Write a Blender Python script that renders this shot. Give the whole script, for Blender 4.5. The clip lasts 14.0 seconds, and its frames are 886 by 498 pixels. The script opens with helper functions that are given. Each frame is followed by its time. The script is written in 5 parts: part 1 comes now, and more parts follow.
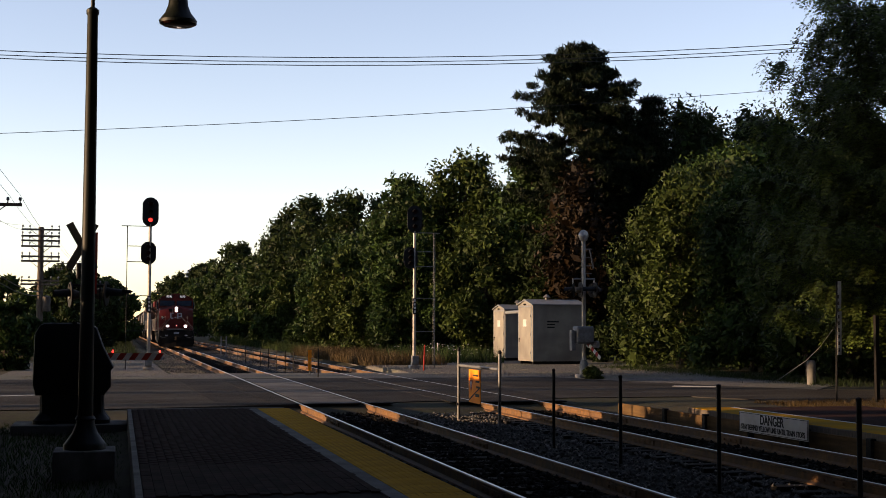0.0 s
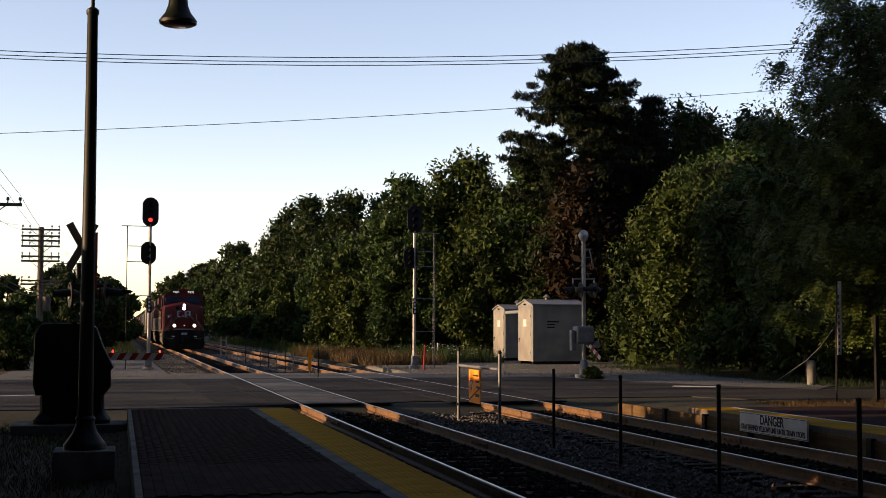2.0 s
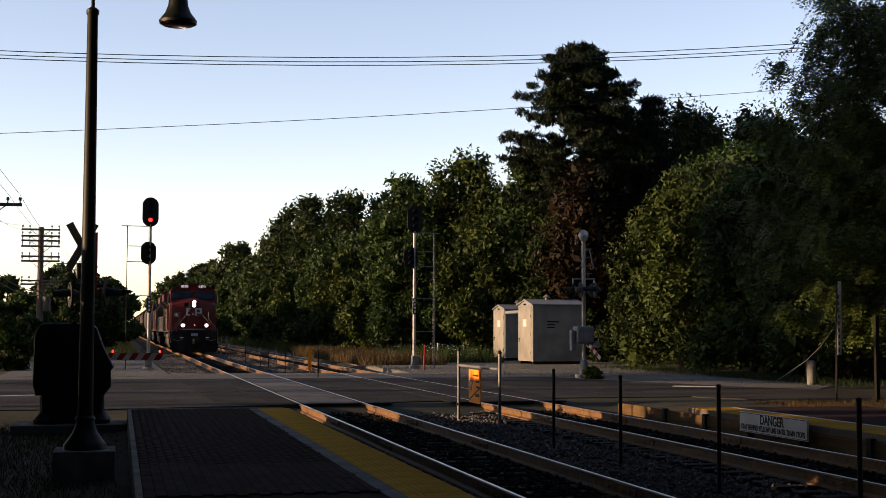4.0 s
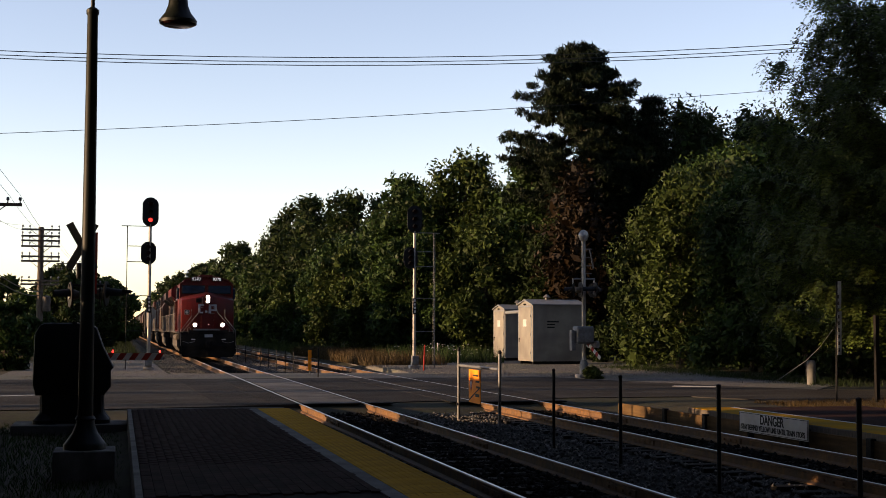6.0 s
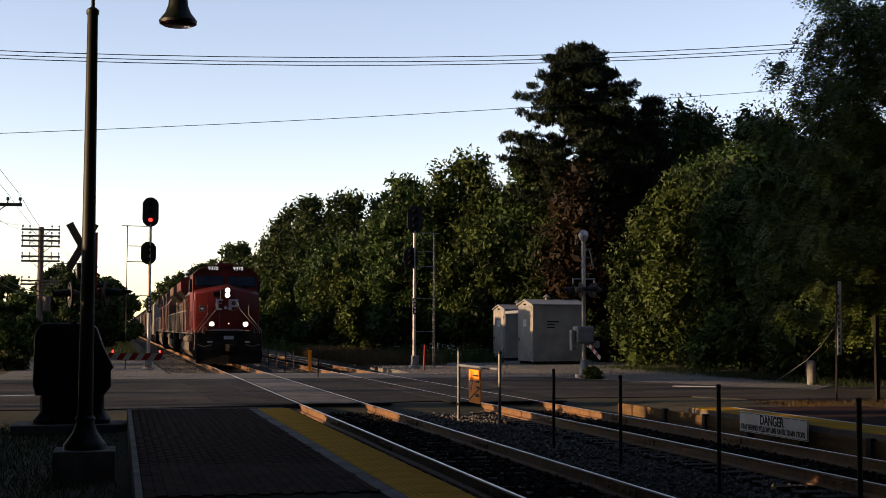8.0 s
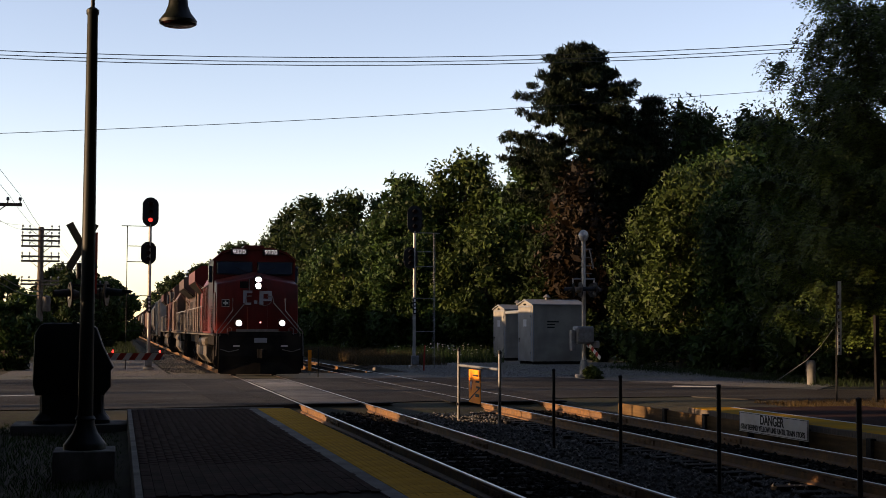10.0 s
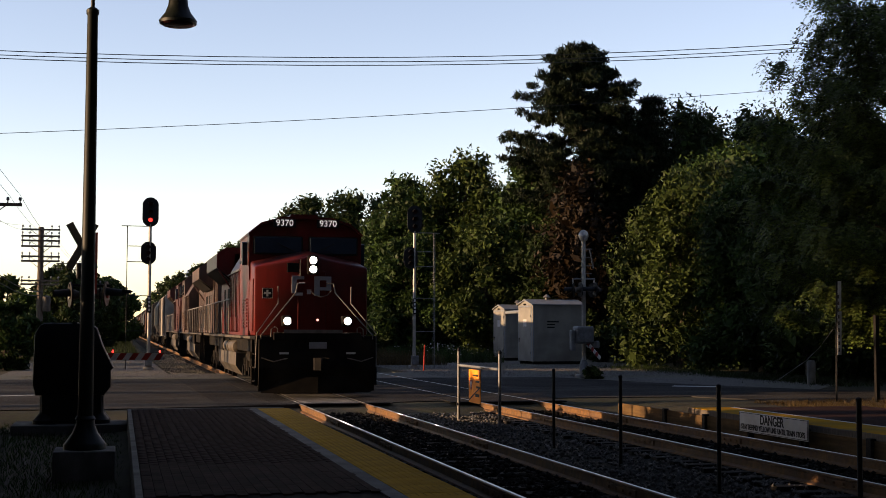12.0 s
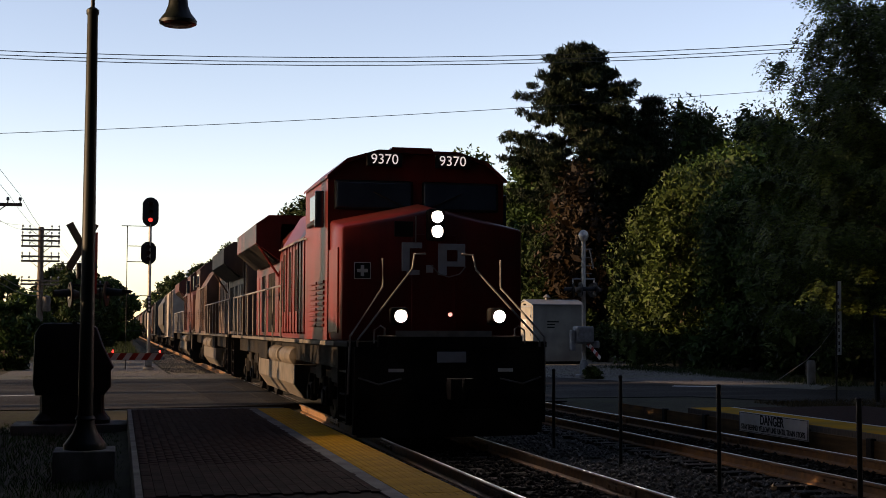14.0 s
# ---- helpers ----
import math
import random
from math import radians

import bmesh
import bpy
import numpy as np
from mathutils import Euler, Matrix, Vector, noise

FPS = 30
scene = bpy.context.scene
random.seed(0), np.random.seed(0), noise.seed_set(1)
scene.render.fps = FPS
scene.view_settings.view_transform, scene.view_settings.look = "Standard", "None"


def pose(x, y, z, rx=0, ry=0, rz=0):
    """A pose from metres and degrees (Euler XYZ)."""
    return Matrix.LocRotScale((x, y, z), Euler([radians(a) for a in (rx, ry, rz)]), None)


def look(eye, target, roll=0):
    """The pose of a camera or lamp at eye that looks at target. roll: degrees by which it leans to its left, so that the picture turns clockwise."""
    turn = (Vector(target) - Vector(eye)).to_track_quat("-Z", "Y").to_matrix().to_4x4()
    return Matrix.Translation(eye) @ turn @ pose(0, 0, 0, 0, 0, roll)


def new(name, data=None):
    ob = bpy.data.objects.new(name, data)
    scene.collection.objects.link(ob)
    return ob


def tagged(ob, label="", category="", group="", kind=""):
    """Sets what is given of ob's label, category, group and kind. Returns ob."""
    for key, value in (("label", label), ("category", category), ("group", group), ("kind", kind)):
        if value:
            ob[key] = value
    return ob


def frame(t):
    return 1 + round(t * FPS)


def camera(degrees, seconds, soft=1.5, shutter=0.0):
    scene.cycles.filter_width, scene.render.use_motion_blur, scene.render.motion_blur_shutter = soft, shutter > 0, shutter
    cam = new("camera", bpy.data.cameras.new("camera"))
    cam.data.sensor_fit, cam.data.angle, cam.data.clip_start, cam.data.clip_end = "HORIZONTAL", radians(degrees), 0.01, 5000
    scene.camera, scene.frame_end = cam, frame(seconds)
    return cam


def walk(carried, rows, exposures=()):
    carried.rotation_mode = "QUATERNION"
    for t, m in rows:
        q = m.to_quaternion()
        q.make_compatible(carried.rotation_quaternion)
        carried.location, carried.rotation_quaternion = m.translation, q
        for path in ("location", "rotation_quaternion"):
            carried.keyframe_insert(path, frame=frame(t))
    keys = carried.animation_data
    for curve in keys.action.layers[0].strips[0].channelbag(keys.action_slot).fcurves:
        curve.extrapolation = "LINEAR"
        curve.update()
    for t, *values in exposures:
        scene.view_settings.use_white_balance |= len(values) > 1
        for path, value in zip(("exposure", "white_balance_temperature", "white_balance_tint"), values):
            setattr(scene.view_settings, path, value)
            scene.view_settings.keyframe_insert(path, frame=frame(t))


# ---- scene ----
cam = camera(36.7, 14.0, soft=0.8)
EYE = (-4.796, 0.0, 1.717)
AIM = (EYE[0] + 0.2343, EYE[1] + 0.9703, EYE[2] + 0.05971)
walk(cam, [(0, look(EYE, AIM, 0.146)), (14, look(EYE, AIM, 0.146))], exposures=[(0, 1.36, 7480, 31), (14, 1.36, 7480, 31)])

# ---- sky and sun ----
SUN_TO = Vector((0.989, -0.030, -0.143)).normalized()      # the way the light travels
SUN_UP = math.asin(-SUN_TO.z)
world = bpy.data.worlds.new("evening_sky")
scene.world = world
world.use_nodes = True
wn = world.node_tree
sky = wn.nodes.new("ShaderNodeTexSky")
sky.sky_type, sky.sun_disc = "NISHITA", False
sky.sun_elevation = SUN_UP
sky.sun_rotation = math.atan2(-SUN_TO.x, -SUN_TO.y)
sky.air_density, sky.dust_density, sky.ozone_density = 0.80, 0.15, 1.1
wn.nodes["Background"].inputs["Strength"].default_value = 0.13
wn.links.new(sky.outputs[0], wn.nodes["Background"].inputs[0])
sun = new("sun", bpy.data.lights.new("sun", "SUN"))
sun.data.energy, sun.data.angle, sun.data.color = 4.2, radians(0.5), (1.0, 0.77, 0.45)
sun.matrix_world = look((0, 0, 50), Vector((0, 0, 50)) + SUN_TO)


# ---- materials ----
def ramp_noise(nt, scale, detail, c0, c1, lo=0.35, hi=0.65, stretch=(1, 1, 1), coords="Object"):
    tc = nt.nodes.new("ShaderNodeTexCoord")
    mp = nt.nodes.new("ShaderNodeMapping")
    mp.inputs["Scale"].default_value = stretch
    nz = nt.nodes.new("ShaderNodeTexNoise")
    nz.inputs["Scale"].default_value, nz.inputs["Detail"].default_value = scale, detail
    rp = nt.nodes.new("ShaderNodeValToRGB")
    rp.color_ramp.elements[0].position, rp.color_ramp.elements[1].position = lo, hi
    rp.color_ramp.elements[0].color, rp.color_ramp.elements[1].color = (*c0, 1), (*c1, 1)
    nt.links.new(tc.outputs[coords], mp.inputs[0])
    nt.links.new(mp.outputs[0], nz.inputs["Vector"])
    nt.links.new(nz.outputs["Fac"], rp.inputs[0])
    return rp, nz


def material(name, c0, c1=None, rough=0.6, metal=0.0, scale=3.0, detail=6, bump=0.0, bump_scale=40.0, dirt=None, dirt_scale=0.7, stretch=(1, 1, 1), spread=0.0, spec=0.16):
    """Two-scale procedural surface: a grain between c0 and c1, patches of dirt, a fine bump, a shade of its own for each object."""
    m = bpy.data.materials.new(name)
    m.use_nodes = True
    nt = m.node_tree
    b = nt.nodes["Principled BSDF"]
    b.inputs["Roughness"].default_value, b.inputs["Metallic"].default_value = rough, metal
    b.inputs["Specular IOR Level"].default_value = spec
    c1 = c1 or tuple(v * 0.72 for v in c0)
    rp, nz = ramp_noise(nt, scale, detail, c0, c1, stretch=stretch)
    out = rp.outputs[0]
    if dirt:
        rd, nd = ramp_noise(nt, dirt_scale, 8, (0, 0, 0), (1, 1, 1), 0.45, 0.72)
        mx = nt.nodes.new("ShaderNodeMixRGB")
        mx.inputs[2].default_value = (*dirt, 1)
        nt.links.new(rd.outputs[0], mx.inputs[0])
        nt.links.new(out, mx.inputs[1])
        out = mx.outputs[0]
    if spread:
        oi = nt.nodes.new("ShaderNodeObjectInfo")
        mr = nt.nodes.new("ShaderNodeMapRange")
        mr.inputs["To Min"].default_value, mr.inputs["To Max"].default_value = 1 - spread, 1 + spread
        hs = nt.nodes.new("ShaderNodeHueSaturation")
        nt.links.new(oi.outputs["Random"], mr.inputs[0])
        nt.links.new(mr.outputs[0], hs.inputs["Value"])
        nt.links.new(out, hs.inputs["Color"])
        out = hs.outputs[0]
    nt.links.new(out, b.inputs["Base Color"])
    if bump:
        tc = nt.nodes.new("ShaderNodeTexCoord")
        bn = nt.nodes.new("ShaderNodeTexNoise")
        bn.inputs["Scale"].default_value, bn.inputs["Detail"].default_value = bump_scale, 8
        bp = nt.nodes.new("ShaderNodeBump")
        bp.inputs["Strength"].default_value, bp.inputs["Distance"].default_value = bump, 0.02
        nt.links.new(tc.outputs["Object"], bn.inputs["Vector"])
        nt.links.new(bn.outputs["Fac"], bp.inputs["Height"])
        nt.links.new(bp.outputs[0], b.inputs["Normal"])
    return m


def glowing(name, colour, strength):
    m = bpy.data.materials.new(name)
    m.use_nodes = True
    b = m.node_tree.nodes["Principled BSDF"]
    b.inputs["Base Color"].default_value = (*colour, 1)
    b.inputs["Emission Color"].default_value = (*colour, 1)
    b.inputs["Emission Strength"].default_value = strength
    return m


def leaf_material(name, c0, c1, through_share=0.3, scale=0.35):
    m = bpy.data.materials.new(name)
    m.use_nodes = True
    nt = m.node_tree
    b = nt.nodes["Principled BSDF"]
    b.inputs["Roughness"].default_value = 0.55
    b.inputs["Specular IOR Level"].default_value = 0.08
    rp, nz = ramp_noise(nt, scale, 4, c0, c1, 0.35, 0.65)
    geo = nt.nodes.new("ShaderNodeNewGeometry")
    mr = nt.nodes.new("ShaderNodeMapRange")
    mr.inputs["To Min"].default_value, mr.inputs["To Max"].default_value = 0.4, 1.35
    hs = nt.nodes.new("ShaderNodeHueSaturation")
    nt.links.new(geo.outputs["Random Per Island"], mr.inputs[0])
    nt.links.new(mr.outputs[0], hs.inputs["Value"])
    nt.links.new(rp.outputs[0], hs.inputs["Color"])
    nt.links.new(hs.outputs[0], b.inputs["Base Color"])
    tr = nt.nodes.new("ShaderNodeBsdfTranslucent")
    nt.links.new(hs.outputs[0], tr.inputs["Color"])
    mx = nt.nodes.new("ShaderNodeMixShader")
    mx.inputs[0].default_value = through_share
    nt.links.new(b.outputs[0], mx.inputs[1])
    nt.links.new(tr.outputs[0], mx.inputs[2])
    nt.links.new(mx.outputs[0], nt.nodes["Material Output"].inputs["Surface"])
    return m


ASPHALT = material("asphalt", (0.046, 0.044, 0.042), (0.020, 0.019, 0.018), 0.92, scale=0.8, detail=12, bump=0.9, bump_scale=45, dirt=(0.016, 0.015, 0.014), dirt_scale=0.30, stretch=(0.25, 1, 1), spec=0.08)
FRESH_ASPHALT = material("fresh_asphalt", (0.020, 0.019, 0.019), (0.011, 0.011, 0.011), 0.92, scale=1.4, detail=12, bump=0.8, bump_scale=50, dirt=(0.034, 0.032, 0.030), dirt_scale=0.5, stretch=(0.4, 1, 1), spec=0.08)
CONCRETE = material("concrete", (0.13, 0.126, 0.118), (0.08, 0.077, 0.073), 0.9, scale=4, bump=0.3, bump_scale=50, dirt=(0.045, 0.042, 0.04), dirt_scale=1.2)
GRAVEL = material("gravel", (0.125, 0.118, 0.11), (0.06, 0.057, 0.054), 0.95, scale=9, bump=0.9, bump_scale=25, dirt=(0.10, 0.10, 0.07), dirt_scale=0.2)
EARTH = material("earth_and_grass", (0.026, 0.030, 0.012), (0.016, 0.015, 0.009), 0.95, scale=2.5, bump=0.8, bump_scale=18, dirt=(0.045, 0.036, 0.022), dirt_scale=0.15)
BALLAST = material("ballast_stone", (0.110, 0.110, 0.110), (0.016, 0.016, 0.016), 0.9, scale=16, bump=0.6, bump_scale=30, spread=0.4)
# near black: shade between the rails is put into this stone colour
SHADED_BALLAST = material("shade_dark_ballast_stone", (0.016, 0.014, 0.012), (0.006, 0.006, 0.005), 0.9, scale=16, bump=0.6, bump_scale=30, spec=0.05)
BOARD = material("brown_board_timber", (0.10, 0.060, 0.026), (0.055, 0.034, 0.018), 0.85, scale=4, stretch=(1, 0.2, 4), bump=0.4, dirt=(0.03, 0.02, 0.012), dirt_scale=1.5, spec=0.06)
TIE = material("tie_timber", (0.014, 0.012, 0.010), (0.007, 0.006, 0.006), 0.9, scale=5, stretch=(1, 9, 9), bump=0.5, spread=0.3)
RUST = material("rail_rust", (0.145, 0.072, 0.026), (0.08, 0.042, 0.019), 0.7, scale=8, bump=0.2, dirt=(0.08, 0.05, 0.035), dirt_scale=2.5)
RAILHEAD = material("rail_head_steel", (0.55, 0.54, 0.53), (0.42, 0.41, 0.40), 0.28, 1.0, scale=6)
BRICK = material("paving_brick", (0.034, 0.017, 0.015), (0.020, 0.011, 0.010), 0.95, scale=10, bump=0.3, spread=0.3, spec=0.03)
BRICK_BED = material("paving_joint", (0.014, 0.010, 0.009), (0.010, 0.008, 0.007), 0.95, scale=8, spec=0.03)
YELLOW = material("yellow_tactile", (0.48, 0.235, 0.008), (0.36, 0.17, 0.006), 0.9, scale=3, spec=0.03, bump=0.2, dirt=(0.22, 0.14, 0.03), dirt_scale=0.8)
PAINT_RED = material("red_paint", (0.088, 0.007, 0.0055), (0.058, 0.005, 0.004), 0.42, scale=2.0, bump=0.05, spec=0.15, dirt=(0.040, 0.010, 0.008), dirt_scale=0.9, stretch=(1.6, 1.6, 0.22), detail=10)
PAINT_TAN = material("weathered_brown_paint", (0.080, 0.048, 0.036), (0.040, 0.022, 0.018), 0.6, scale=2.5, dirt=(0.018, 0.016, 0.014), dirt_scale=0.8, stretch=(1, 1, 0.3))
PAINT_MAROON = material("maroon_paint", (0.060, 0.016, 0.012), (0.034, 0.011, 0.009), 0.55, scale=2.5, dirt=(0.022, 0.014, 0.012), dirt_scale=0.8, stretch=(1, 1, 0.3))
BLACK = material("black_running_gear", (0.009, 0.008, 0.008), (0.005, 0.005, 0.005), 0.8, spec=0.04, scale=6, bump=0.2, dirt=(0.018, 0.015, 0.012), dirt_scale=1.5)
TANK = material("dusty_grey_steel", (0.085, 0.070, 0.055), (0.036, 0.030, 0.025), 0.65, scale=3, dirt=(0.05, 0.045, 0.04), dirt_scale=1.2)
WHITE = material("white_paint", (0.62, 0.62, 0.62), (0.5, 0.5, 0.5), 0.6, scale=5)
GREYBLOCK = material("grey_decal", (0.20, 0.21, 0.24), (0.16, 0.17, 0.2), 0.6, scale=5)
RAILING = material("grey_handrail", (0.13, 0.12, 0.115), (0.09, 0.085, 0.08), 0.5, scale=7)
DARKGREEN = material("dark_green_cast_iron", (0.005, 0.008, 0.007), (0.003, 0.005, 0.0045), 0.5, scale=6, bump=0.08)
BLACKPAINT = material("black_paint", (0.007, 0.007, 0.008), (0.004, 0.004, 0.005), 0.6, scale=6, bump=0.06)
ALU = material("aluminium_mast", (0.33, 0.31, 0.29), (0.25, 0.24, 0.22), 0.5, 0.3, scale=6, dirt=(0.16, 0.145, 0.13), dirt_scale=2)
GALV = material("galvanised_steel", (0.16, 0.165, 0.175), (0.11, 0.115, 0.12), 0.55, 0.3, scale=9, dirt=(0.10, 0.095, 0.09), dirt_scale=2)
PANEL = material("worn_crossing_concrete", (0.085, 0.082, 0.078), (0.045, 0.043, 0.041), 0.8, scale=1.5, bump=0.4, bump_scale=40, dirt=(0.03, 0.028, 0.026), dirt_scale=0.8, spread=0.3)
HUT = material("hut_grey_paint", (0.185, 0.175, 0.152), (0.145, 0.138, 0.12), 0.6, scale=2, bump=0.04, dirt=(0.12, 0.11, 0.095), dirt_scale=0.9)
TOWER = material("pale_blue_tower_paint", (0.10, 0.155, 0.25), (0.08, 0.125, 0.20), 0.6, scale=0.2)
HUTROOF = material("hut_roof_metal", (0.16, 0.18, 0.20), (0.12, 0.135, 0.15), 0.5, scale=3, dirt=(0.13, 0.13, 0.13), dirt_scale=1)
ORANGE = material("orange_sign", (0.80, 0.24, 0.012), (0.68, 0.20, 0.01), 0.6, scale=3)
SIGNWHITE = material("sign_white", (0.42, 0.42, 0.42), (0.34, 0.34, 0.34), 0.55, scale=4, dirt=(0.35, 0.33, 0.3), dirt_scale=3)
REDPAINT = material("sign_red", (0.24, 0.02, 0.014), (0.18, 0.016, 0.012), 0.55, scale=4)
TIMBER = material("grey_pole_timber", (0.10, 0.08, 0.065), (0.06, 0.05, 0.04), 0.9, scale=6, stretch=(6, 6, 1), bump=0.4)
BARK = material("bark", (0.045, 0.036, 0.028), (0.022, 0.018, 0.015), 0.95, scale=5, stretch=(4, 4, 1), bump=0.8, bump_scale=16)
# the blue in this dark base colour stands for reflected sky
GLASS = material("sky_tinted_cab_glass", (0.018, 0.028, 0.045), (0.012, 0.02, 0.034), 0.08, scale=2, spec=0.8)
LAMP_ON = glowing("headlight_glow", (1.0, 0.93, 0.80), 120)
RED_ON = glowing("red_lamp_glow", (1.0, 0.04, 0.03), 1.1)
LENS = material("dark_lens", (0.03, 0.01, 0.01), (0.02, 0.008, 0.008), 0.15, scale=3)
WIRE = material("wire", (0.03, 0.03, 0.03), (0.02, 0.02, 0.02), 0.6)
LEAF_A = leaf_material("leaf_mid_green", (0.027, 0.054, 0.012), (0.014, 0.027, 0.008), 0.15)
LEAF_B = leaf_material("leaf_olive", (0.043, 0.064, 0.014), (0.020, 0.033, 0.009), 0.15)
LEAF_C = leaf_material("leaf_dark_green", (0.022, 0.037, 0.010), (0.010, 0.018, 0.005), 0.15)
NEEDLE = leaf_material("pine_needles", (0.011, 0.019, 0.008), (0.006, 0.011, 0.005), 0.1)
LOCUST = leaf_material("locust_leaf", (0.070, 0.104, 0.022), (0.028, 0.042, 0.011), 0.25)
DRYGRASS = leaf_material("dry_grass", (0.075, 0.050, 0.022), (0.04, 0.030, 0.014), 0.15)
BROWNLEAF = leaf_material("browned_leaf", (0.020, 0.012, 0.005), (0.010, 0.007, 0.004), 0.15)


# ---- building helpers ----
def box(bm, x0, x1, y0, y1, z0, z1, bevel=0.0):
    v = [bm.verts.new((x, y, z)) for z in (z0, z1) for y in (y0, y1) for x in (x0, x1)]
    fs = [bm.faces.new([v[i] for i in q]) for q in ((0, 2, 3, 1), (4, 5, 7, 6), (0, 1, 5, 4), (2, 6, 7, 3), (0, 4, 6, 2), (1, 3, 7, 5))]
    if bevel:
        es = list({e for fc in fs for e in fc.edges})
        bmesh.ops.bevel(bm, geom=es, offset=bevel, segments=2, affect="EDGES", profile=0.5)
    return bm


def rod(bm, a, b, r0, r1=None, n=10, caps=True):
    """A round bar from a to b, tapering from r0 to r1."""
    a, b = Vector(a), Vector(b)
    r1 = r0 if r1 is None else r1
    d = (b - a).normalized()
    s = d.orthogonal().normalized()
    t = d.cross(s)
    rings = []
    for c, r in ((a, r0), (b, r1)):
        rings.append([bm.verts.new(c + r * (math.cos(k * math.tau / n) * s + math.sin(k * math.tau / n) * t)) for k in range(n)])
    for k in range(n):
        bm.faces.new((rings[0][k], rings[0][(k + 1) % n], rings[1][(k + 1) % n], rings[1][k]))
    if caps:
        bm.faces.new(rings[0][::-1])
        bm.faces.new(rings[1])
    return bm


def pipe(bm, pts, r, n=8):
    return tube(bm, pts, r, n)


def tube(bm, pts, r, n=6):
    """One continuous skin along a line of points."""
    pts = [Vector(p) for p in pts]
    rings = []
    for k, c in enumerate(pts):
        d = (pts[min(k + 1, len(pts) - 1)] - pts[max(k - 1, 0)]).normalized()
        s = d.cross(Vector((0, 0, 1)) if abs(d.z) < 0.9 else Vector((1, 0, 0))).normalized()
        t = s.cross(d)
        rings.append([bm.verts.new(c + r * (math.cos(j * math.tau / n) * s + math.sin(j * math.tau / n) * t)) for j in range(n)])
    for a, b in zip(rings, rings[1:]):
        for j in range(n):
            bm.faces.new((a[j], a[(j + 1) % n], b[(j + 1) % n], b[j]))
    bm.faces.new(rings[0][::-1])
    bm.faces.new(rings[-1])
    return bm


def lathe(bm, profile, n=20, at=(0, 0, 0)):
    """A turned form from (radius, height) pairs."""
    rings = []
    for r, z in profile:
        rings.append([bm.verts.new((at[0] + r * math.cos(k * math.tau / n), at[1] + r * math.sin(k * math.tau / n), at[2] + z)) for k in range(n)])
    for a, b in zip(rings, rings[1:]):
        for k in range(n):
            bm.faces.new((a[k], a[(k + 1) % n], b[(k + 1) % n], b[k]))
    bm.faces.new(rings[0][::-1])
    bm.faces.new(rings[-1])
    return bm


def prism(bm, outline, axis, lo, hi):
    """Extrudes an outline of (u, v) pairs along an axis: 'x' takes (y, z), 'y' takes (x, z), 'z' takes (x, y)."""
    put = {"x": lambda u, v, w: (w, u, v), "y": lambda u, v, w: (u, w, v), "z": lambda u, v, w: (u, v, w)}[axis]
    a = [bm.verts.new(put(u, v, lo)) for u, v in outline]
    b = [bm.verts.new(put(u, v, hi)) for u, v in outline]
    n = len(outline)
    fs = [bm.faces.new(a[::-1]), bm.faces.new(b)]
    for k in range(n):
        fs.append(bm.faces.new((a[k], a[(k + 1) % n], b[(k + 1) % n], b[k])))
    bmesh.ops.recalc_face_normals(bm, faces=fs)
    return bm


def smooth(me, on=True):
    me.polygons.foreach_set("use_smooth", [on] * len(me.polygons))


def part(name, bm, material_used, parent=None, label="", round_off=False):
    me = bpy.data.meshes.new(name)
    bmesh.ops.recalc_face_normals(bm, faces=bm.faces[:])
    bm.to_mesh(me)
    bm.free()
    me.materials.append(material_used)
    if round_off:
        smooth(me)
        me.set_sharp_from_angle(angle=radians(40))
    ob = new(name, me)
    ob.parent = parent
    return tagged(ob, label)


def B():
    return bmesh.new()


def thing(name, x, y, z, label, category, group="", rz=0):
    e = new(name)
    e.empty_display_size = 0.2
    e.matrix_basis = pose(x, y, z, 0, 0, rz)
    return tagged(e, label, category, group)


def arrays_mesh(name, verts, faces, mat):
    """A mesh from a vertex array and a quad array."""
    me = bpy.data.meshes.new(name)
    nv, nf = len(verts), len(faces)
    k = faces.shape[1]
    me.vertices.add(nv)
    me.vertices.foreach_set("co", np.ascontiguousarray(verts, dtype=np.float32).ravel())
    me.loops.add(nf * k)
    me.loops.foreach_set("vertex_index", np.ascontiguousarray(faces, dtype=np.int32).ravel())
    me.polygons.add(nf)
    me.polygons.foreach_set("loop_start", np.arange(0, nf * k, k, dtype=np.int32))
    me.update(calc_edges=True)
    me.materials.append(mat)
    return me


def lettering(name, words, size, mat, parent, m, label="", bold=0.0):
    """Flat raised writing in the built-in font."""
    cu = bpy.data.curves.new(name, "FONT")
    cu.body, cu.size, cu.align_x, cu.align_y, cu.extrude = words, size, "CENTER", "CENTER", 0.002
    cu.offset = bold
    tmp = bpy.data.objects.new(name, cu)
    me = bpy.data.meshes.new_from_object(tmp)
    bpy.data.objects.remove(tmp)
    me.materials.clear()
    me.materials.append(mat)
    ob = new(name, me)
    ob.parent, ob.matrix_basis = parent, m
    return tagged(ob, label)


# ---- ground, road, platforms ----
RAIL_X = 0.7535
TRACKS = (0.0, 4.245)


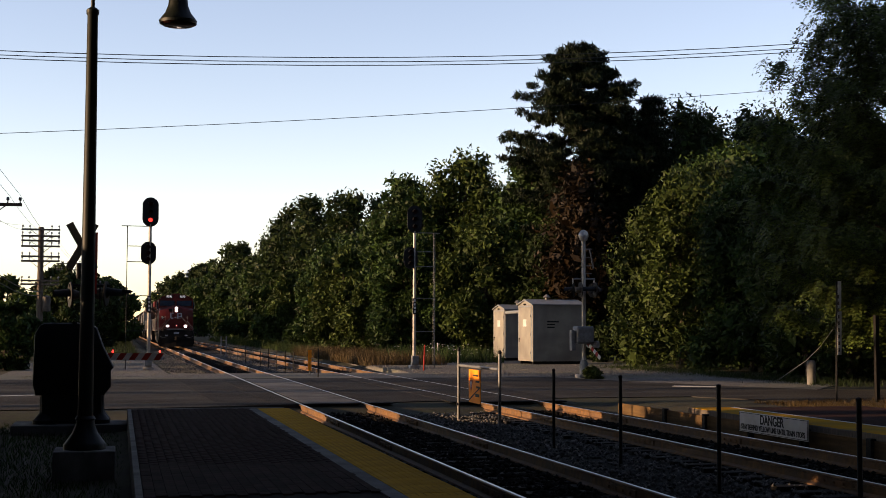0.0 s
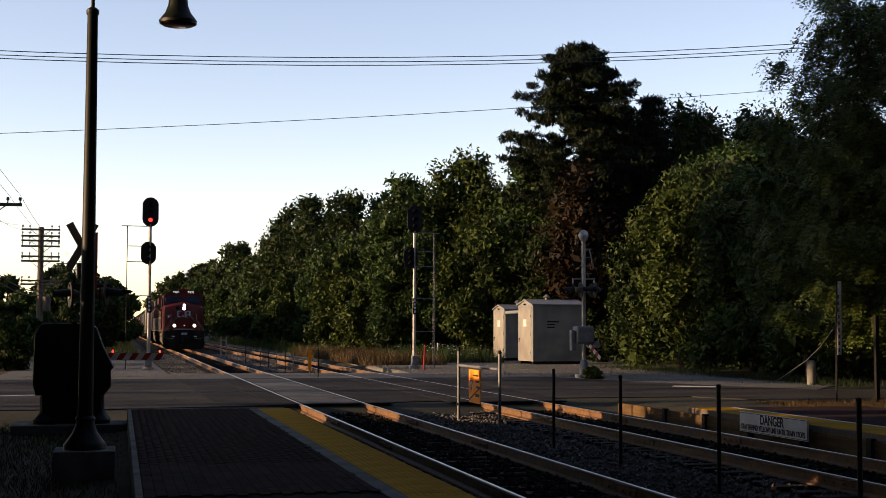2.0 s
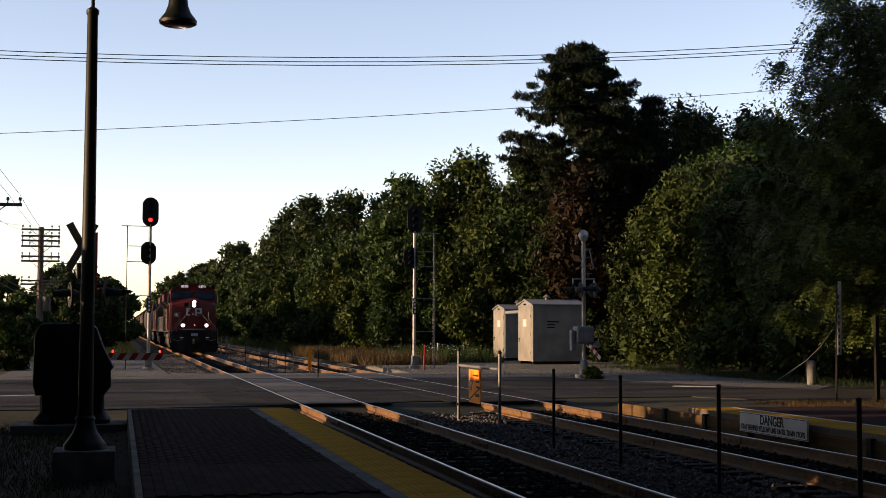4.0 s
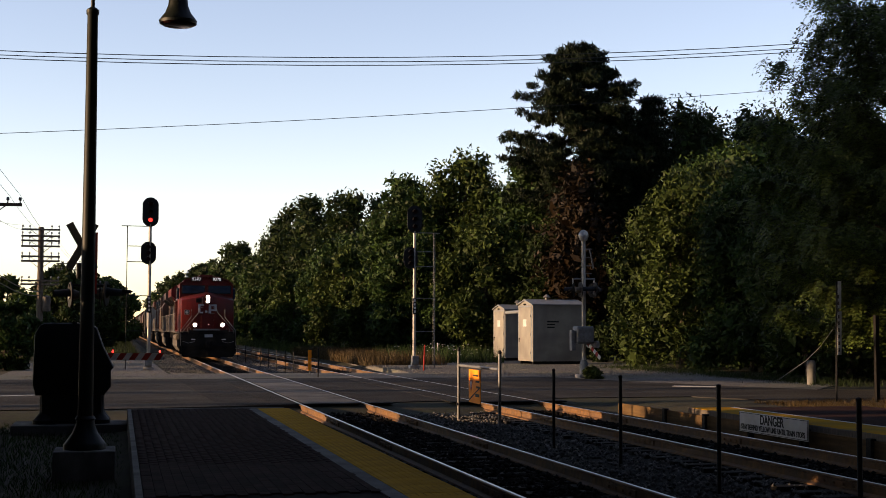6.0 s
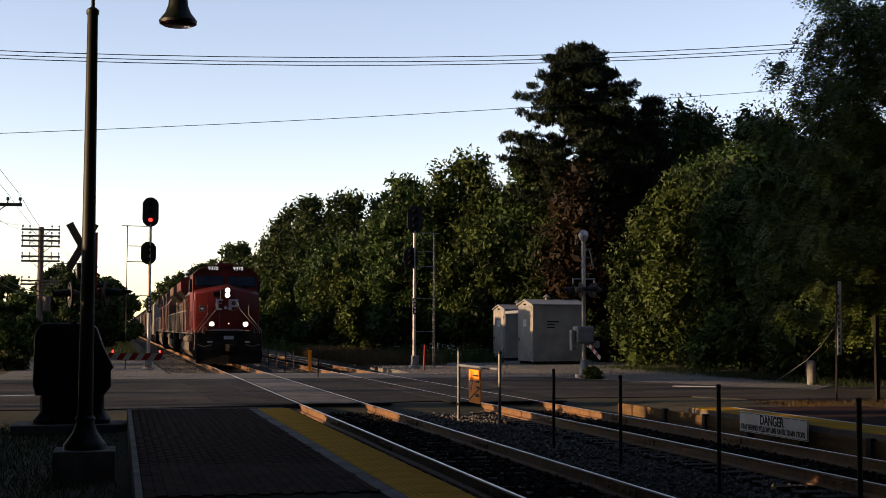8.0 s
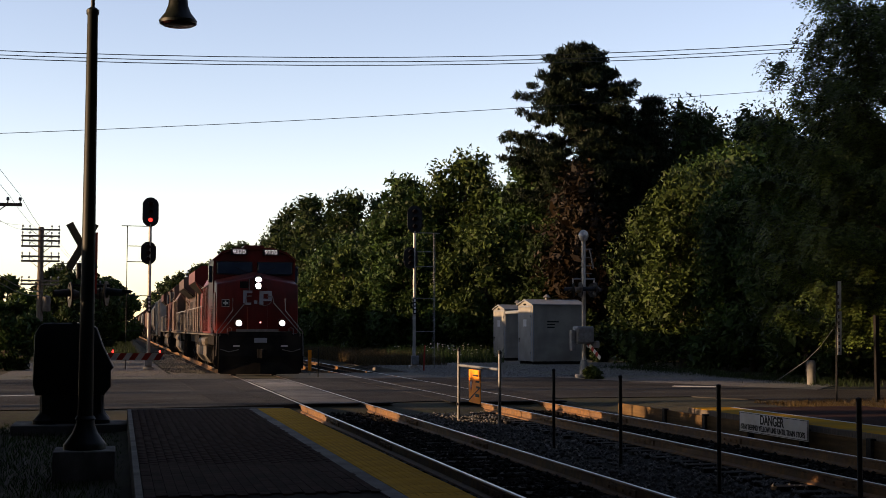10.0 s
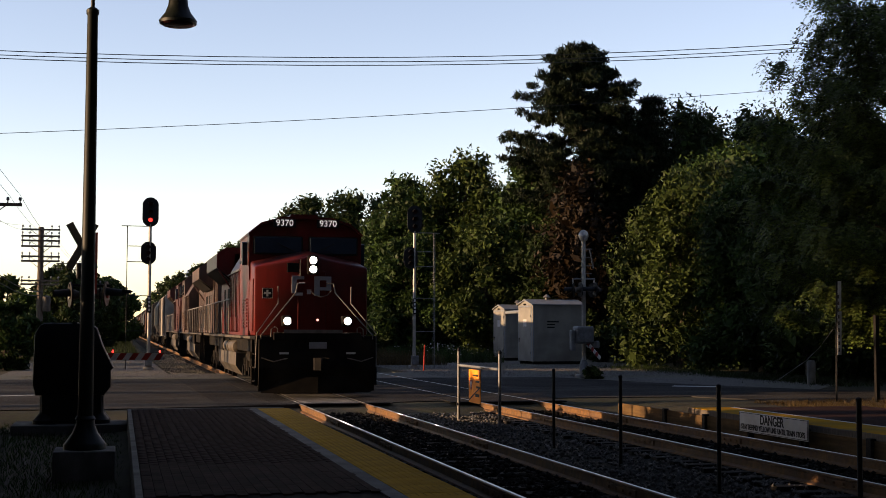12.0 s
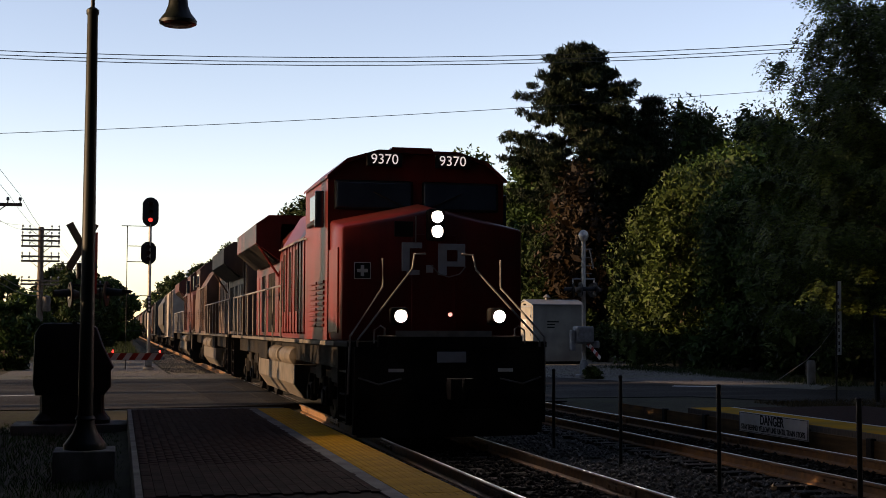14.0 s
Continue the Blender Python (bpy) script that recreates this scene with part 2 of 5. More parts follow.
def ground_height(x, y):
    """The bed sinks between platforms and beside the tracks, and rises to the road."""
    bed = max(0.0, min(1.0, (x + 3.2) / 0.8)) * max(0.0, min(1.0, (7.6 - x) / 1.2))
    road = max(0.0, min(1.0, (y - 29.2) / 1.6)) * max(0.0, min(1.0, (50.5 - y) / 2.0))
    low = -0.24 * bed * (1 - road) - 0.17 * max(0.0, min(1.0, (-4.4 - x) / 0.5)) * max(0.0, min(1.0, (x + 14) / 3)) * max(0.0, min(1.0, (28.5 - y) / 1.5))
    return low - 0.03 + 0.012 * noise.noise((x * 0.5, y * 0.5, 0))


def ground():
    xs = sorted(set([-1500, -600, -250, -120, -60, -30] + [-20 + 0.8 * k for k in range(63)] + [40, 60, 120, 250, 600, 1500]))
    ys = sorted(set([-400, -150, -60, -20] + [-8 + 1.0 * k for k in range(120)] + [130, 160, 200, 300, 450, 700, 1200, 2500]))
    bm = B()
    grid = [[bm.verts.new((x, y, ground_height(x, y))) for x in xs] for y in ys]
    for a, b in zip(grid, grid[1:]):
        for k in range(len(xs) - 1):
            bm.faces.new((a[k], a[k + 1], b[k + 1], b[k]))
    ob = part("ground", bm, EARTH, None, "dark trampled earth and thin grass beside the tracks", True)
    return tagged(ob, category="ground", kind="structure")


ground()


def slab(name, outline, z0, z1, mat, label, category):
    ob = part(name, prism(B(), outline, "z", z0, z1), mat, None, label)
    return tagged(ob, category=category, kind="structure")


slab("road", [(-90, 29.6), (-4.6, 29.6), (5.9, 32.2), (9.6, 32.2), (11.4, 29.0), (14.0, 25.6), (40, 3), (52, 3), (16.6, 33.2), (14.8, 35.2), (12.2, 40.5), (10.4, 46.0), (0, 46.6), (-90, 45.2)], -0.3, -0.006, ASPHALT, "worn grey asphalt road crossing the tracks", "road")
slab("gravel_apron", [(-9, 45.3), (10.3, 46.1), (12.3, 40.6), (14.9, 35.3), (17.4, 38.5), (16.6, 46), (19.5, 56), (21, 75), (7.2, 75), (6.4, 52), (-3, 52), (-3.2, 75), (-9, 75)], -0.3, -0.012, GRAVEL, "pale crushed gravel round the signal hut", "gravel")

for q in ([(-8.4, 35.2), (-6.2, 36.0), (-6.2, 36.3), (-8.4, 35.5)], [(11.5, 37.9), (12.6, 37.2), (12.9, 37.7), (11.8, 38.4)]):
    slab("road_marking", q, -0.02, -0.001, SIGNWHITE, "worn white painted road marking", "road marking")

# dark repaved strips beside the rails and along the far lane, and tar-sealed cracks
for q in ([(-2.6, 30.4), (5.9, 32.4), (6.3, 46.2), (-2.9, 46.2)], [(6.6, 38.6), (11.7, 38.2), (10.6, 45.4), (6.6, 46.1)], [(-40, 41.0), (-3.2, 41.6), (-3.2, 45.0), (-40, 44.6)], [(-9.5, 31.6), (-3.4, 31.9), (-3.4, 33.0), (-9.5, 32.9)]):
    slab("road_patch", q, -0.02, -0.002, FRESH_ASPHALT, "dark repaved strip of asphalt in the road", "road patch")


def cracks():
    rng = np.random.default_rng(31)
    bm = B()
    for k in range(26):
        x, y = (rng.uniform(-11, -3) if k < 14 else rng.uniform(6.5, 13)), rng.uniform(31, 44)
        a = rng.choice((0.05, 1.5)) + rng.normal(0, 0.2)
        last = None
        for j in range(int(rng.integers(5, 14))):
            w = rng.uniform(0.012, 0.035)
            nx, ny = -math.sin(a) * w, math.cos(a) * w
            pair = (bm.verts.new((x + nx, y + ny, 0.0005)), bm.verts.new((x - nx, y - ny, 0.0005)))
            if last:
                bm.faces.new((last[0], last[1], pair[1], pair[0]))
            last = pair
            x, y, a = x + 0.35 * math.cos(a), y + 0.35 * math.sin(a), a + rng.normal(0, 0.3)
    return tagged(part("road_cracks", bm, TIE, None, "tar-filled cracks in the worn asphalt"), category="cracks", kind="stuff")


cracks()

# crossing panels between and beside the rails
panels = thing("crossing_panels", 0, 38, 0, "worn concrete crossing panels between the rails", "crossing")
tagged(panels, kind="structure")
for cx in TRACKS:
    for k in range(5):
        y0 = 30.6 + 3.05 * k - 38
        for x0, x1 in ((cx - 1.42, cx - 0.80), (cx - 0.66, cx + 0.66), (cx + 0.80, cx + 1.42)):
            part("panel", box(B(), x0, x1, y0, y0 + 3.0, -0.02, 0.004, 0.006), PANEL if cx == 0 and x1 - x0 > 1 else FRESH_ASPHALT, panels)


# ---- rails, ties and ballast ----
def rail(cx, y0, y1):
    """A flat-bottomed rail; the running surface is a part of its own, worn bright."""
    web = [(-0.075, -0.170), (0.075, -0.170), (0.072, -0.150), (0.012, -0.128), (0.010, -0.045), (0.036, -0.034), (0.037, -0.010), (0.028, -0.003), (-0.028, -0.003), (-0.037, -0.010), (-0.036, -0.034), (-0.010, -0.045), (-0.012, -0.128), (-0.072, -0.150)]
    head = [(-0.018, -0.004), (0.018, -0.004), (0.015, 0.0), (-0.015, 0.0)]
    e = thing("rail", cx, 0, 0, "rusty steel rail with a bright worn running surface", "rail", "rails of both tracks")
    part("rail_web", prism(B(), web, "y", y0, y1), RUST, e)
    part("rail_head", prism(B(), head, "y", y0, y1), RAILHEAD, e, "bright worn running surface")
    for y in (8.6, 14.3, 20.4, 25.4, 52.5, 60.1, 67.4):
        bm = B()
        for s in (-1, 1):
            box(bm, s * 0.024 - 0.012, s * 0.024 + 0.012, y - 0.45, y + 0.45, -0.125, -0.048)
            for q in (-0.33, -0.11, 0.11, 0.33):
                rod(bm, (s * 0.036, y + q, -0.088), (s * 0.06, y + q, -0.088), 0.018, n=6)
        part("joint_bar", bm, RUST, e)


for track in TRACKS:
    for side in (-1, 1):
        rail(track + side * RAIL_X, -12, 620)


def ties():
    for cx in TRACKS:
        bed = thing("track_ties", cx, 0, 0, "dark timber ties bedded in ballast under the rails", "ties")
        tagged(bed, kind="structure")
        me = None
        y = 7.0
        while y < 75:
            if not 29.5 < y < 46.5:
                if me is None:
                    first = part("tie", box(B(), -1.3, 1.3, -0.115, 0.115, -0.18, 0.0, 0.012), TIE, bed)
                    first.location = (0, y, -0.174)
                    me = first.data
                else:
                    t = new("tie", me)
                    t.parent, t.location, t.rotation_euler = bed, (random.uniform(-0.03, 0.03), y + random.uniform(-0.02, 0.02), -0.174 + random.uniform(-0.006, 0.004)), (0, 0, random.uniform(-0.015, 0.015))
            y += 0.53
        bm = B()
        for k in range(500):
            yy = 75 + 0.53 * k
            box(bm, -1.3, 1.3, yy - 0.115, yy + 0.115, -0.30, -0.174)
        tagged(part("far_ties", bm, TIE, bed), kind="stuff")


ties()


def stones(name, n, where, lo, hi, mat, label):
    """Scattered broken stones, joined into one piece of stuff."""
    rng = np.random.default_rng(5)
    base = np.array([(1, 0, 0), (-1, 0, 0), (0, 1, 0), (0, -1, 0), (0, 0, 1), (0, 0, -1)], float)
    tri = np.array([(0, 2, 4), (2, 1, 4), (1, 3, 4), (3, 0, 4), (2, 0, 5), (1, 2, 5), (3, 1, 5), (0, 3, 5)])
    pts = where(rng, n)
    n = len(pts)
    v = base[None] * rng.uniform(lo, hi, (n, 6, 1)) * rng.uniform(0.7, 1.3, (n, 1, 3)) + rng.normal(0, lo * 0.35, (n, 6, 3))
    a = rng.uniform(0, math.tau, n)
    c, s = np.cos(a), np.sin(a)
    v = np.stack([v[..., 0] * c[:, None] - v[..., 1] * s[:, None], v[..., 0] * s[:, None] + v[..., 1] * c[:, None], v[..., 2] * 0.8], -1) + pts[:, None, :]
    fs = tri[None] + 6 * np.arange(n)[:, None, None]
    ob = new(name, arrays_mesh(name, v.reshape(-1, 3), fs.reshape(-1, 3), mat))
    return tagged(ob, label, "ballast", kind="stuff")


def bed_points(rng, n, inside=False):
    x = rng.uniform(-2.4, 6.7, n)
    y = 8 + 92 * rng.random(n) ** 1.7
    keep = ~((y > 29.7) & (y < 47.5))
    for c in TRACKS:
        for s in (-1, 1):
            keep &= abs(x - c - s * RAIL_X) > 0.085
    keep &= (np.minimum(abs(x - TRACKS[0]), abs(x - TRACKS[1])) < RAIL_X) == inside
    keep &= ~((x < -1.7) & (y < 26.5)) & ~((x > 5.8) & (y < 27))
    x, y = x[keep], y[keep]
    on_tie = np.minimum(abs(x - TRACKS[0]), abs(x - TRACKS[1])) < 1.3
    mid = np.clip((x - 1.3) / 0.9, 0, 1) * np.clip((2.95 - x) / 0.9, 0, 1)
    z = np.where(on_tie, -0.170 if inside else -0.190, -0.222) + 0.04 * mid + rng.uniform(-0.02, 0.015, len(x))
    return np.stack([x, y, z], -1)


for bed_name, y0, y1 in (("ballast_bed", -8, 29.5), ("far_ballast_bed", 47.6, 620)):
    slab(bed_name, [(-1.62 if y0 < 0 else -2.5, y0), (5.92 if y0 < 0 else 6.8, y0), (5.92 if y0 < 0 else 6.8, y1), (-1.62 if y0 < 0 else -2.5, y1)], -0.6, -0.232, SHADED_BALLAST, "dark crushed stone bed under the tracks", "ballast")
stones("ballast", 44000, bed_points, 0.022, 0.045, BALLAST, "dark broken ballast stones between the tracks")
# these stones carry the shade of the sunken track bed in their colour
stones("oily_ballast", 70000, lambda rng, n: bed_points(rng, n, True), 0.026, 0.05, SHADED_BALLAST, "ballast stones, oil-dark and blackened for the shade between the rails")
stones("gravel_stones", 5000, lambda rng, n: np.stack([rng.uniform(6.5, 17, n), rng.uniform(46, 64, n), np.full(n, -0.012)], -1), 0.015, 0.04, GRAVEL, "loose pale gravel stones beside the road")
stones("shoulder_stones", 4500, lambda rng, n: np.stack([rng.uniform(-8, -1.5, n), rng.uniform(46, 75, n), np.full(n, -0.02)], -1), 0.02, 0.045, GRAVEL, "loose stones beside the track")


# ---- platforms ----
def platform_near():
    e = thing("platform", 0, 0, 0, "dark red brick station platform with a yellow tactile edge", "platform")
    tagged(e, kind="structure")
    part("platform_body", prism(B(), [(-4.565, -6), (-1.66, -6), (-1.66, 25.75), (-4.565, 25.75)], "z", -0.35, 0.182), BRICK_BED, e)
    part("edge_coping", box(B(), -1.70, -1.63, -6, 25.75, -0.10, 0.190, 0.01), BRICK_BED, e, "dark concrete coping")
    part("border_strip", box(B(), -2.40, -2.235, -6, 25.6, 0.15, 0.200, 0.004), CONCRETE, e, "pale concrete border strip")
    part("end_kerb", box(B(), -4.56, -1.70, 25.76, 25.90, -0.2, 0.205, 0.01), CONCRETE, e, "pale concrete end kerb")
    part("side_kerb", box(B(), -4.635, -4.565, -6, 25.9, -0.2, 0.205, 0.008), CONCRETE, e, "concrete side kerb")
    # tactile tiles with rows of truncated domes
    bm = B()
    box(bm, -2.23, -1.635, -0.3035, 0.3035, 0.15, 0.199, 0.002)
    tile = None
    for k in range(32):
        y = 6.4 + 0.61 * k
        if tile is None:
            tile = part("tactile_tile", bm, YELLOW, e)
            tile.location = (0, y, 0)
        else:
            t = new("tactile_tile", tile.data)
            t.parent, t.location = e, (0, y, random.uniform(-0.0015, 0.0015))
    bm = B()
    for k in range(210):
        for j in range(8):
            x, y = -2.19 + 0.073 * j, 12.0 + 0.065 * k
            q = [bm.verts.new((x + r * math.cos(a), y + r * math.sin(a), z)) for r, z in ((0.012, 0.199), (0.008, 0.2015)) for a in (0, math.pi / 2, math.pi, 1.5 * math.pi)]
            bm.faces.new(q[4:])
            for i in range(4):
                bm.faces.new((q[i], q[(i + 1) % 4], q[4 + (i + 1) % 4], q[4 + i]))
    tagged(part("tactile_domes", bm, YELLOW, e), kind="stuff")
    return e


platform = platform_near()
slab("platform_edge_base", [(-2.25, -6), (-1.7, -6), (-1.7, 25.75), (-2.25, 25.75)], 0.12, 0.192, CONCRETE, "concrete bed under the yellow edge", "platform")


def platform_far():
    e = thing("platform", 0, 0, 0, "dark red brick platform beyond the second track", "platform")
    tagged(e, kind="structure")
    part("platform_body", prism(B(), [(6.12, -8), (10.2, -8), (9.8, 24.3), (6.12, 24.3)], "z", -0.35, 0.19), BRICK, e)
    part("edge_coping", box(B(), 5.98, 6.12, -8, 24.3, 0.02, 0.198, 0.01), TIMBER, e, "weathered timber nosing")
    part("tactile_edge", box(B(), 6.00, 6.84, -8, 24.2, 0.15, 0.203, 0.004), YELLOW, e, "yellow tactile edge")
    part("border_strip", box(B(), 6.85, 6.93, -8, 24.2, 0.15, 0.204, 0.004), SIGNWHITE, e, "white border line")
    for k in range(9):
        part("retaining_post", box(B(), 5.88, 5.975, 10 + 1.9 * k, 10.14 + 1.9 * k, -0.3, 0.13, 0.01), TIE, e, "timber retaining post")
    part("retaining_board", box(B(), 5.93, 5.975, -8, 27.9, -0.3, 0.10), BOARD, e, "timber retaining board")
    return e


platform_far()


# ---- signal hut ----
def hut(x, y, w, d, h, label):
    """A sheet-metal instrument hut; its door end faces the track."""
    e = thing("signal_hut", x, y, 0, label, "hut", "signal huts", rz=4)
    bm = B()
    prism(bm, [(0, 0.14), (d, 0.14), (d, h), (d / 2, h + 0.22), (0, h)], "x", 0, w)
    part("body", bm, HUT, e)
    for s, (y0, y1, z0, z1) in (("near", (-0.07, d / 2 + 0.004, h - 0.03, h + 0.23)), ("far", (d / 2 - 0.004, d + 0.07, h + 0.23, h - 0.03))):
        part("roof_panel", prism(B(), [(y0, z0), (y1, z1), (y1, z1 + 0.05), (y0, z0 + 0.05)], "x", -0.08, w + 0.08), HUTROOF, e, "pale metal roof panel")
    bm = B()
    box(bm, -0.035, 0.0, 0.18, d - 0.18, 0.2, h - 0.12, 0.01)
    door = part("door", bm, HUT, e)
    part("door_frame", box(box(box(B(), -0.02, 0.0, 0.08, 0.17, 0.16, h - 0.05), -0.02, 0.0, d - 0.17, d - 0.08, 0.16, h - 0.05), -0.02, 0.0, 0.17, d - 0.17, h - 0.11, h - 0.05), HUTROOF, e)
    bm = rod(B(), (-0.035, d - 0.32, 1.25), (-0.09, d - 0.32, 1.25), 0.03)
    rod(bm, (-0.08, d - 0.32, 1.25), (-0.08, d - 0.32, 1.08), 0.02)
    part("handle", bm, BLACKPAINT, door, "black door handle")
    part("notice", box(B(), -0.042, -0.036, d * 0.38, d * 0.60, 1.85, 2.2), SIGNWHITE, door, "white paper notice")
    for z in (0.5, 1.4, 2.3):
        part("hinge", box(B(), -0.06, -0.036, 0.17, 0.22, z, z + 0.12, 0.006), GALV, door)
    bm = lathe(B(), [(0.09, 0), (0.09, 0.14), (0.20, 0.16), (0.05, 0.30), (0.02, 0.31)], 16, (w * 0.42, d / 2, h + 0.22))
    part("roof_vent", bm, GALV, e, "round metal roof vent", True)
    for y0 in (0.08, d - 0.22):
        part("skid", box(B(), 0.05, w - 0.05, y0, y0 + 0.14, -0.02, 0.14), TIE, e, "dark timber skid")
    for k, wd in enumerate((0.62, 0.42, 0.40)):
        part("lettering_bar", box(B(), 0.75, 0.75 + wd, -0.006, 0.0, 2.05 - 0.14 * k, 2.12 - 0.14 * k), BLACKPAINT, e, "black stencilled lettering")
    for s in (0.02, w - 0.06):
        part("corner_trim", box(B(), s, s + 0.04, -0.012, 0.0, 0.14, h), HUTROOF, e)
    part("lamp", box(B(), -0.10, -0.0, d / 2 - 0.07, d / 2 + 0.07, h - 0.02, h + 0.06, 0.02), BLACKPAINT, e, "small door lamp")
    return e


hut(14.85, 62.6, 2.72, 2.0, 2.92, "grey sheet-metal signal hut with stencilled lettering on gravel")
hut(15.72, 70.4, 2.6, 1.9, 2.80, "smaller grey metal signal hut behind the first hut")
e = thing("duct_pipe", 15.25, 64.62, 2.62, "white pipe joining the two signal huts", "pipe")
part("pipe", rod(B(), (0, 0, 0), (0.55, 5.8, 0), 0.09, n=12), HUTROOF, e, "", True)


# ---- trees ----
def crown(name, clumps, n_leaf, leaf, mat, rng, droop=0.0, flat=1.0, core=0.14, slim=0.42):
    """Leaves scattered through clumps (x, y, z, radius): each leaf a folded blade of four points."""
    clumps = np.asarray(clumps)
    share = clumps[:, 3] ** 2
    pick = rng.choice(len(clumps), n_leaf, p=share / share.sum())
    d = rng.normal(size=(n_leaf, 3))
    d /= np.linalg.norm(d, axis=1, keepdims=True)
    d *= (rng.random((n_leaf, 1)) ** 0.45)
    d[:, 2] *= flat
    c = clumps[pick, :3] + d * clumps[pick, 3:4]
    u = rng.normal(size=(n_leaf, 3))
    u[:, 2] -= droop
    u /= np.linalg.norm(u, axis=1, keepdims=True)
    w = np.cross(u, rng.normal(size=(n_leaf, 3)))
    w /= np.linalg.norm(w, axis=1, keepdims=True)
    size = leaf * rng.uniform(0.6, 1.4, (n_leaf, 1))
    heart = rng.random(n_leaf) < core
    c[heart] = clumps[pick[heart], :3] + d[heart] * clumps[pick[heart], 3:4] * 0.6
    size[heart] *= 2.6
    nrm = np.cross(u, w)
    v = np.stack([c - u * size, c + w * size * slim + nrm * size * 0.15, c + u * size, c - w * size * slim + nrm * size * 0.15], 1)
    f = np.arange(n_leaf * 4).reshape(-1, 4)
    return arrays_mesh(name, v.reshape(-1, 3), f, mat)


def limb(bm, a, b, r0, r1, rng, bend=0.12, steps=4, n=6):
    a, b = np.array(a, float), np.array(b, float)
    ln = np.linalg.norm(b - a)
    pts = [a + (b - a) * k / steps + (rng.normal(0, bend * ln / steps, 3) if 0 < k < steps else 0) for k in range(steps + 1)]
    for k in range(steps):
        q0, q1 = r0 + (r1 - r0) * k / steps, r0 + (r1 - r0) * (k + 1) / steps
        rod(bm, pts[k], pts[k + 1], q0, q1, n, False)
    return pts


def broadleaf(x, y, h, w, seed, mat=None, n_leaf=9000, leaf=0.17, skirt=0.12, label="", name="tree", clump=0.16):
    """A tree h high and w in radius: trunk, limbs and a crown of uneven clumps with gaps."""
    rng = np.random.default_rng(seed)
    label = label or "leafy deciduous tree in the woods beside the tracks"
    e = thing(name, x, y, -0.1, label, name.replace("_", " "), "woods beside the tracks", rz=float(rng.uniform(0, 360)))
    cl = []
    lobes = [(rng.uniform(0, math.tau), rng.uniform(0.75, 1.15)) for _ in range(5)]
    n = 46
    for k in range(n):
        t = skirt + (1 - skirt) * (k + 0.5) / n
        env = w * (math.sin(math.pi * min(1, 0.18 + 0.82 * ((t - skirt) / (1 - skirt))) ** 0.85) ** 0.65)
        a = k * 2.399 + rng.normal(0, 0.35)
        lob = 1 + 0.22 * math.sin(3 * a + lobes[0][0]) + 0.15 * math.sin(5 * a + lobes[1][0] + 4 * t)
        rr = env * lob * rng.uniform(0.45, 0.98)
        r = h * clump * rng.uniform(0.5, 1.0) * (0.75 if t > 0.8 else 1)
        cl.append((rr * math.cos(a), rr * math.sin(a), min(t * h, h - r * 0.8) + rng.normal(0, 0.03 * h), r))
    bm = B()
    top = (rng.normal(0, 0.05 * w), rng.normal(0, 0.05 * w), h * 0.82)
    spine = limb(bm, (0, 0, -0.1), top, 0.022 * h, 0.006 * h, rng, 0.06, 6, 8)
    for c in cl[::2]:
        at = spine[max(1, min(5, int(c[2] / h * 5)))]
        limb(bm, at, c[:3], 0.006 * h, 0.0018 * h, rng)
    part("trunk", bm, BARK, e, "bark-covered trunk and limbs", True)
    cr = new("crown", crown("crown", cl, n_leaf, leaf, mat or LEAF_A, rng, 0.3))
    cr.parent = e
    return e


def pine(x, y, h, w, seed, n_leaf=15000, mat=None, gap=0.25, label="", pointed=False):
    """A conifer: uneven boughs that rise to their tips, tufts of needles on their outer halves and open gaps between."""
    rng = np.random.default_rng(seed)
    e = thing("pine_tree", x, y, -0.1, label or "tall broad dark pine with uneven boughs and open gaps", "pine tree")
    bm = B()
    lean = rng.normal(0, 0.25, 2)
    limb(bm, (0, 0, -0.1), (lean[0], lean[1], h * 0.97), 0.019 * h, 0.004 * h, rng, 0.02, 10, 8)
    cl = []
    tiers = int(h * (1 - gap) / (0.62 if pointed else 0.72))
    for k in range(tiers):
        z = h * gap + h * (1 - gap) * (k + 0.3) / tiers
        below = h - z
        full = min(w, 0.35 + 0.42 * below) if pointed else min(w, 1.5 + 0.75 * below)
        n = 7 if pointed else 6
        for j in range(n):
            a = (j + 0.5 * (k % 2)) * math.tau / n + k * 0.9 + rng.normal(0, 0.3)
            ln = full * rng.uniform(0.55, 1.12)
            up = ln * rng.uniform(0.05, 0.30)
            foot = np.array([lean[0] * z / h, lean[1] * z / h, z - 0.22 * ln])
            tip = np.array([ln * math.cos(a), ln * math.sin(a), min(h - 0.1, foot[2] + up)])
            pts = limb(bm, foot, tip, 0.035, 0.010, rng, 0.10, 4, 5)
            for q in np.arange(0.34 if not pointed else 0.12, 1.04, 0.10):
                i = min(3, int(q * 4))
                c = pts[i] + (pts[i + 1] - pts[i]) * (q * 4 - i)
                spread = 0.12 + 0.22 * ln * q * (1.1 - q)
                for _ in range(3):
                    o = rng.normal(0, spread, 3) * (1.2, 1.2, 0.7)
                    cl.append((*(c + o + (0, 0, 0.12)), rng.uniform(0.16, 0.50)))
    for q in range(9):
        cl.append((lean[0] + rng.normal(0, 0.12 if pointed else 0.7), lean[1] + rng.normal(0, 0.3), h * rng.uniform(0.95, 1.0), rng.uniform(0.2, 0.4)))
    part("trunk", bm, BARK, e, "", True)
    cr = new("crown", crown("crown", cl, n_leaf, 0.19, mat or NEEDLE, rng, -0.9, 0.5, 0.0, 0.16))
    cr.parent = e
    return e


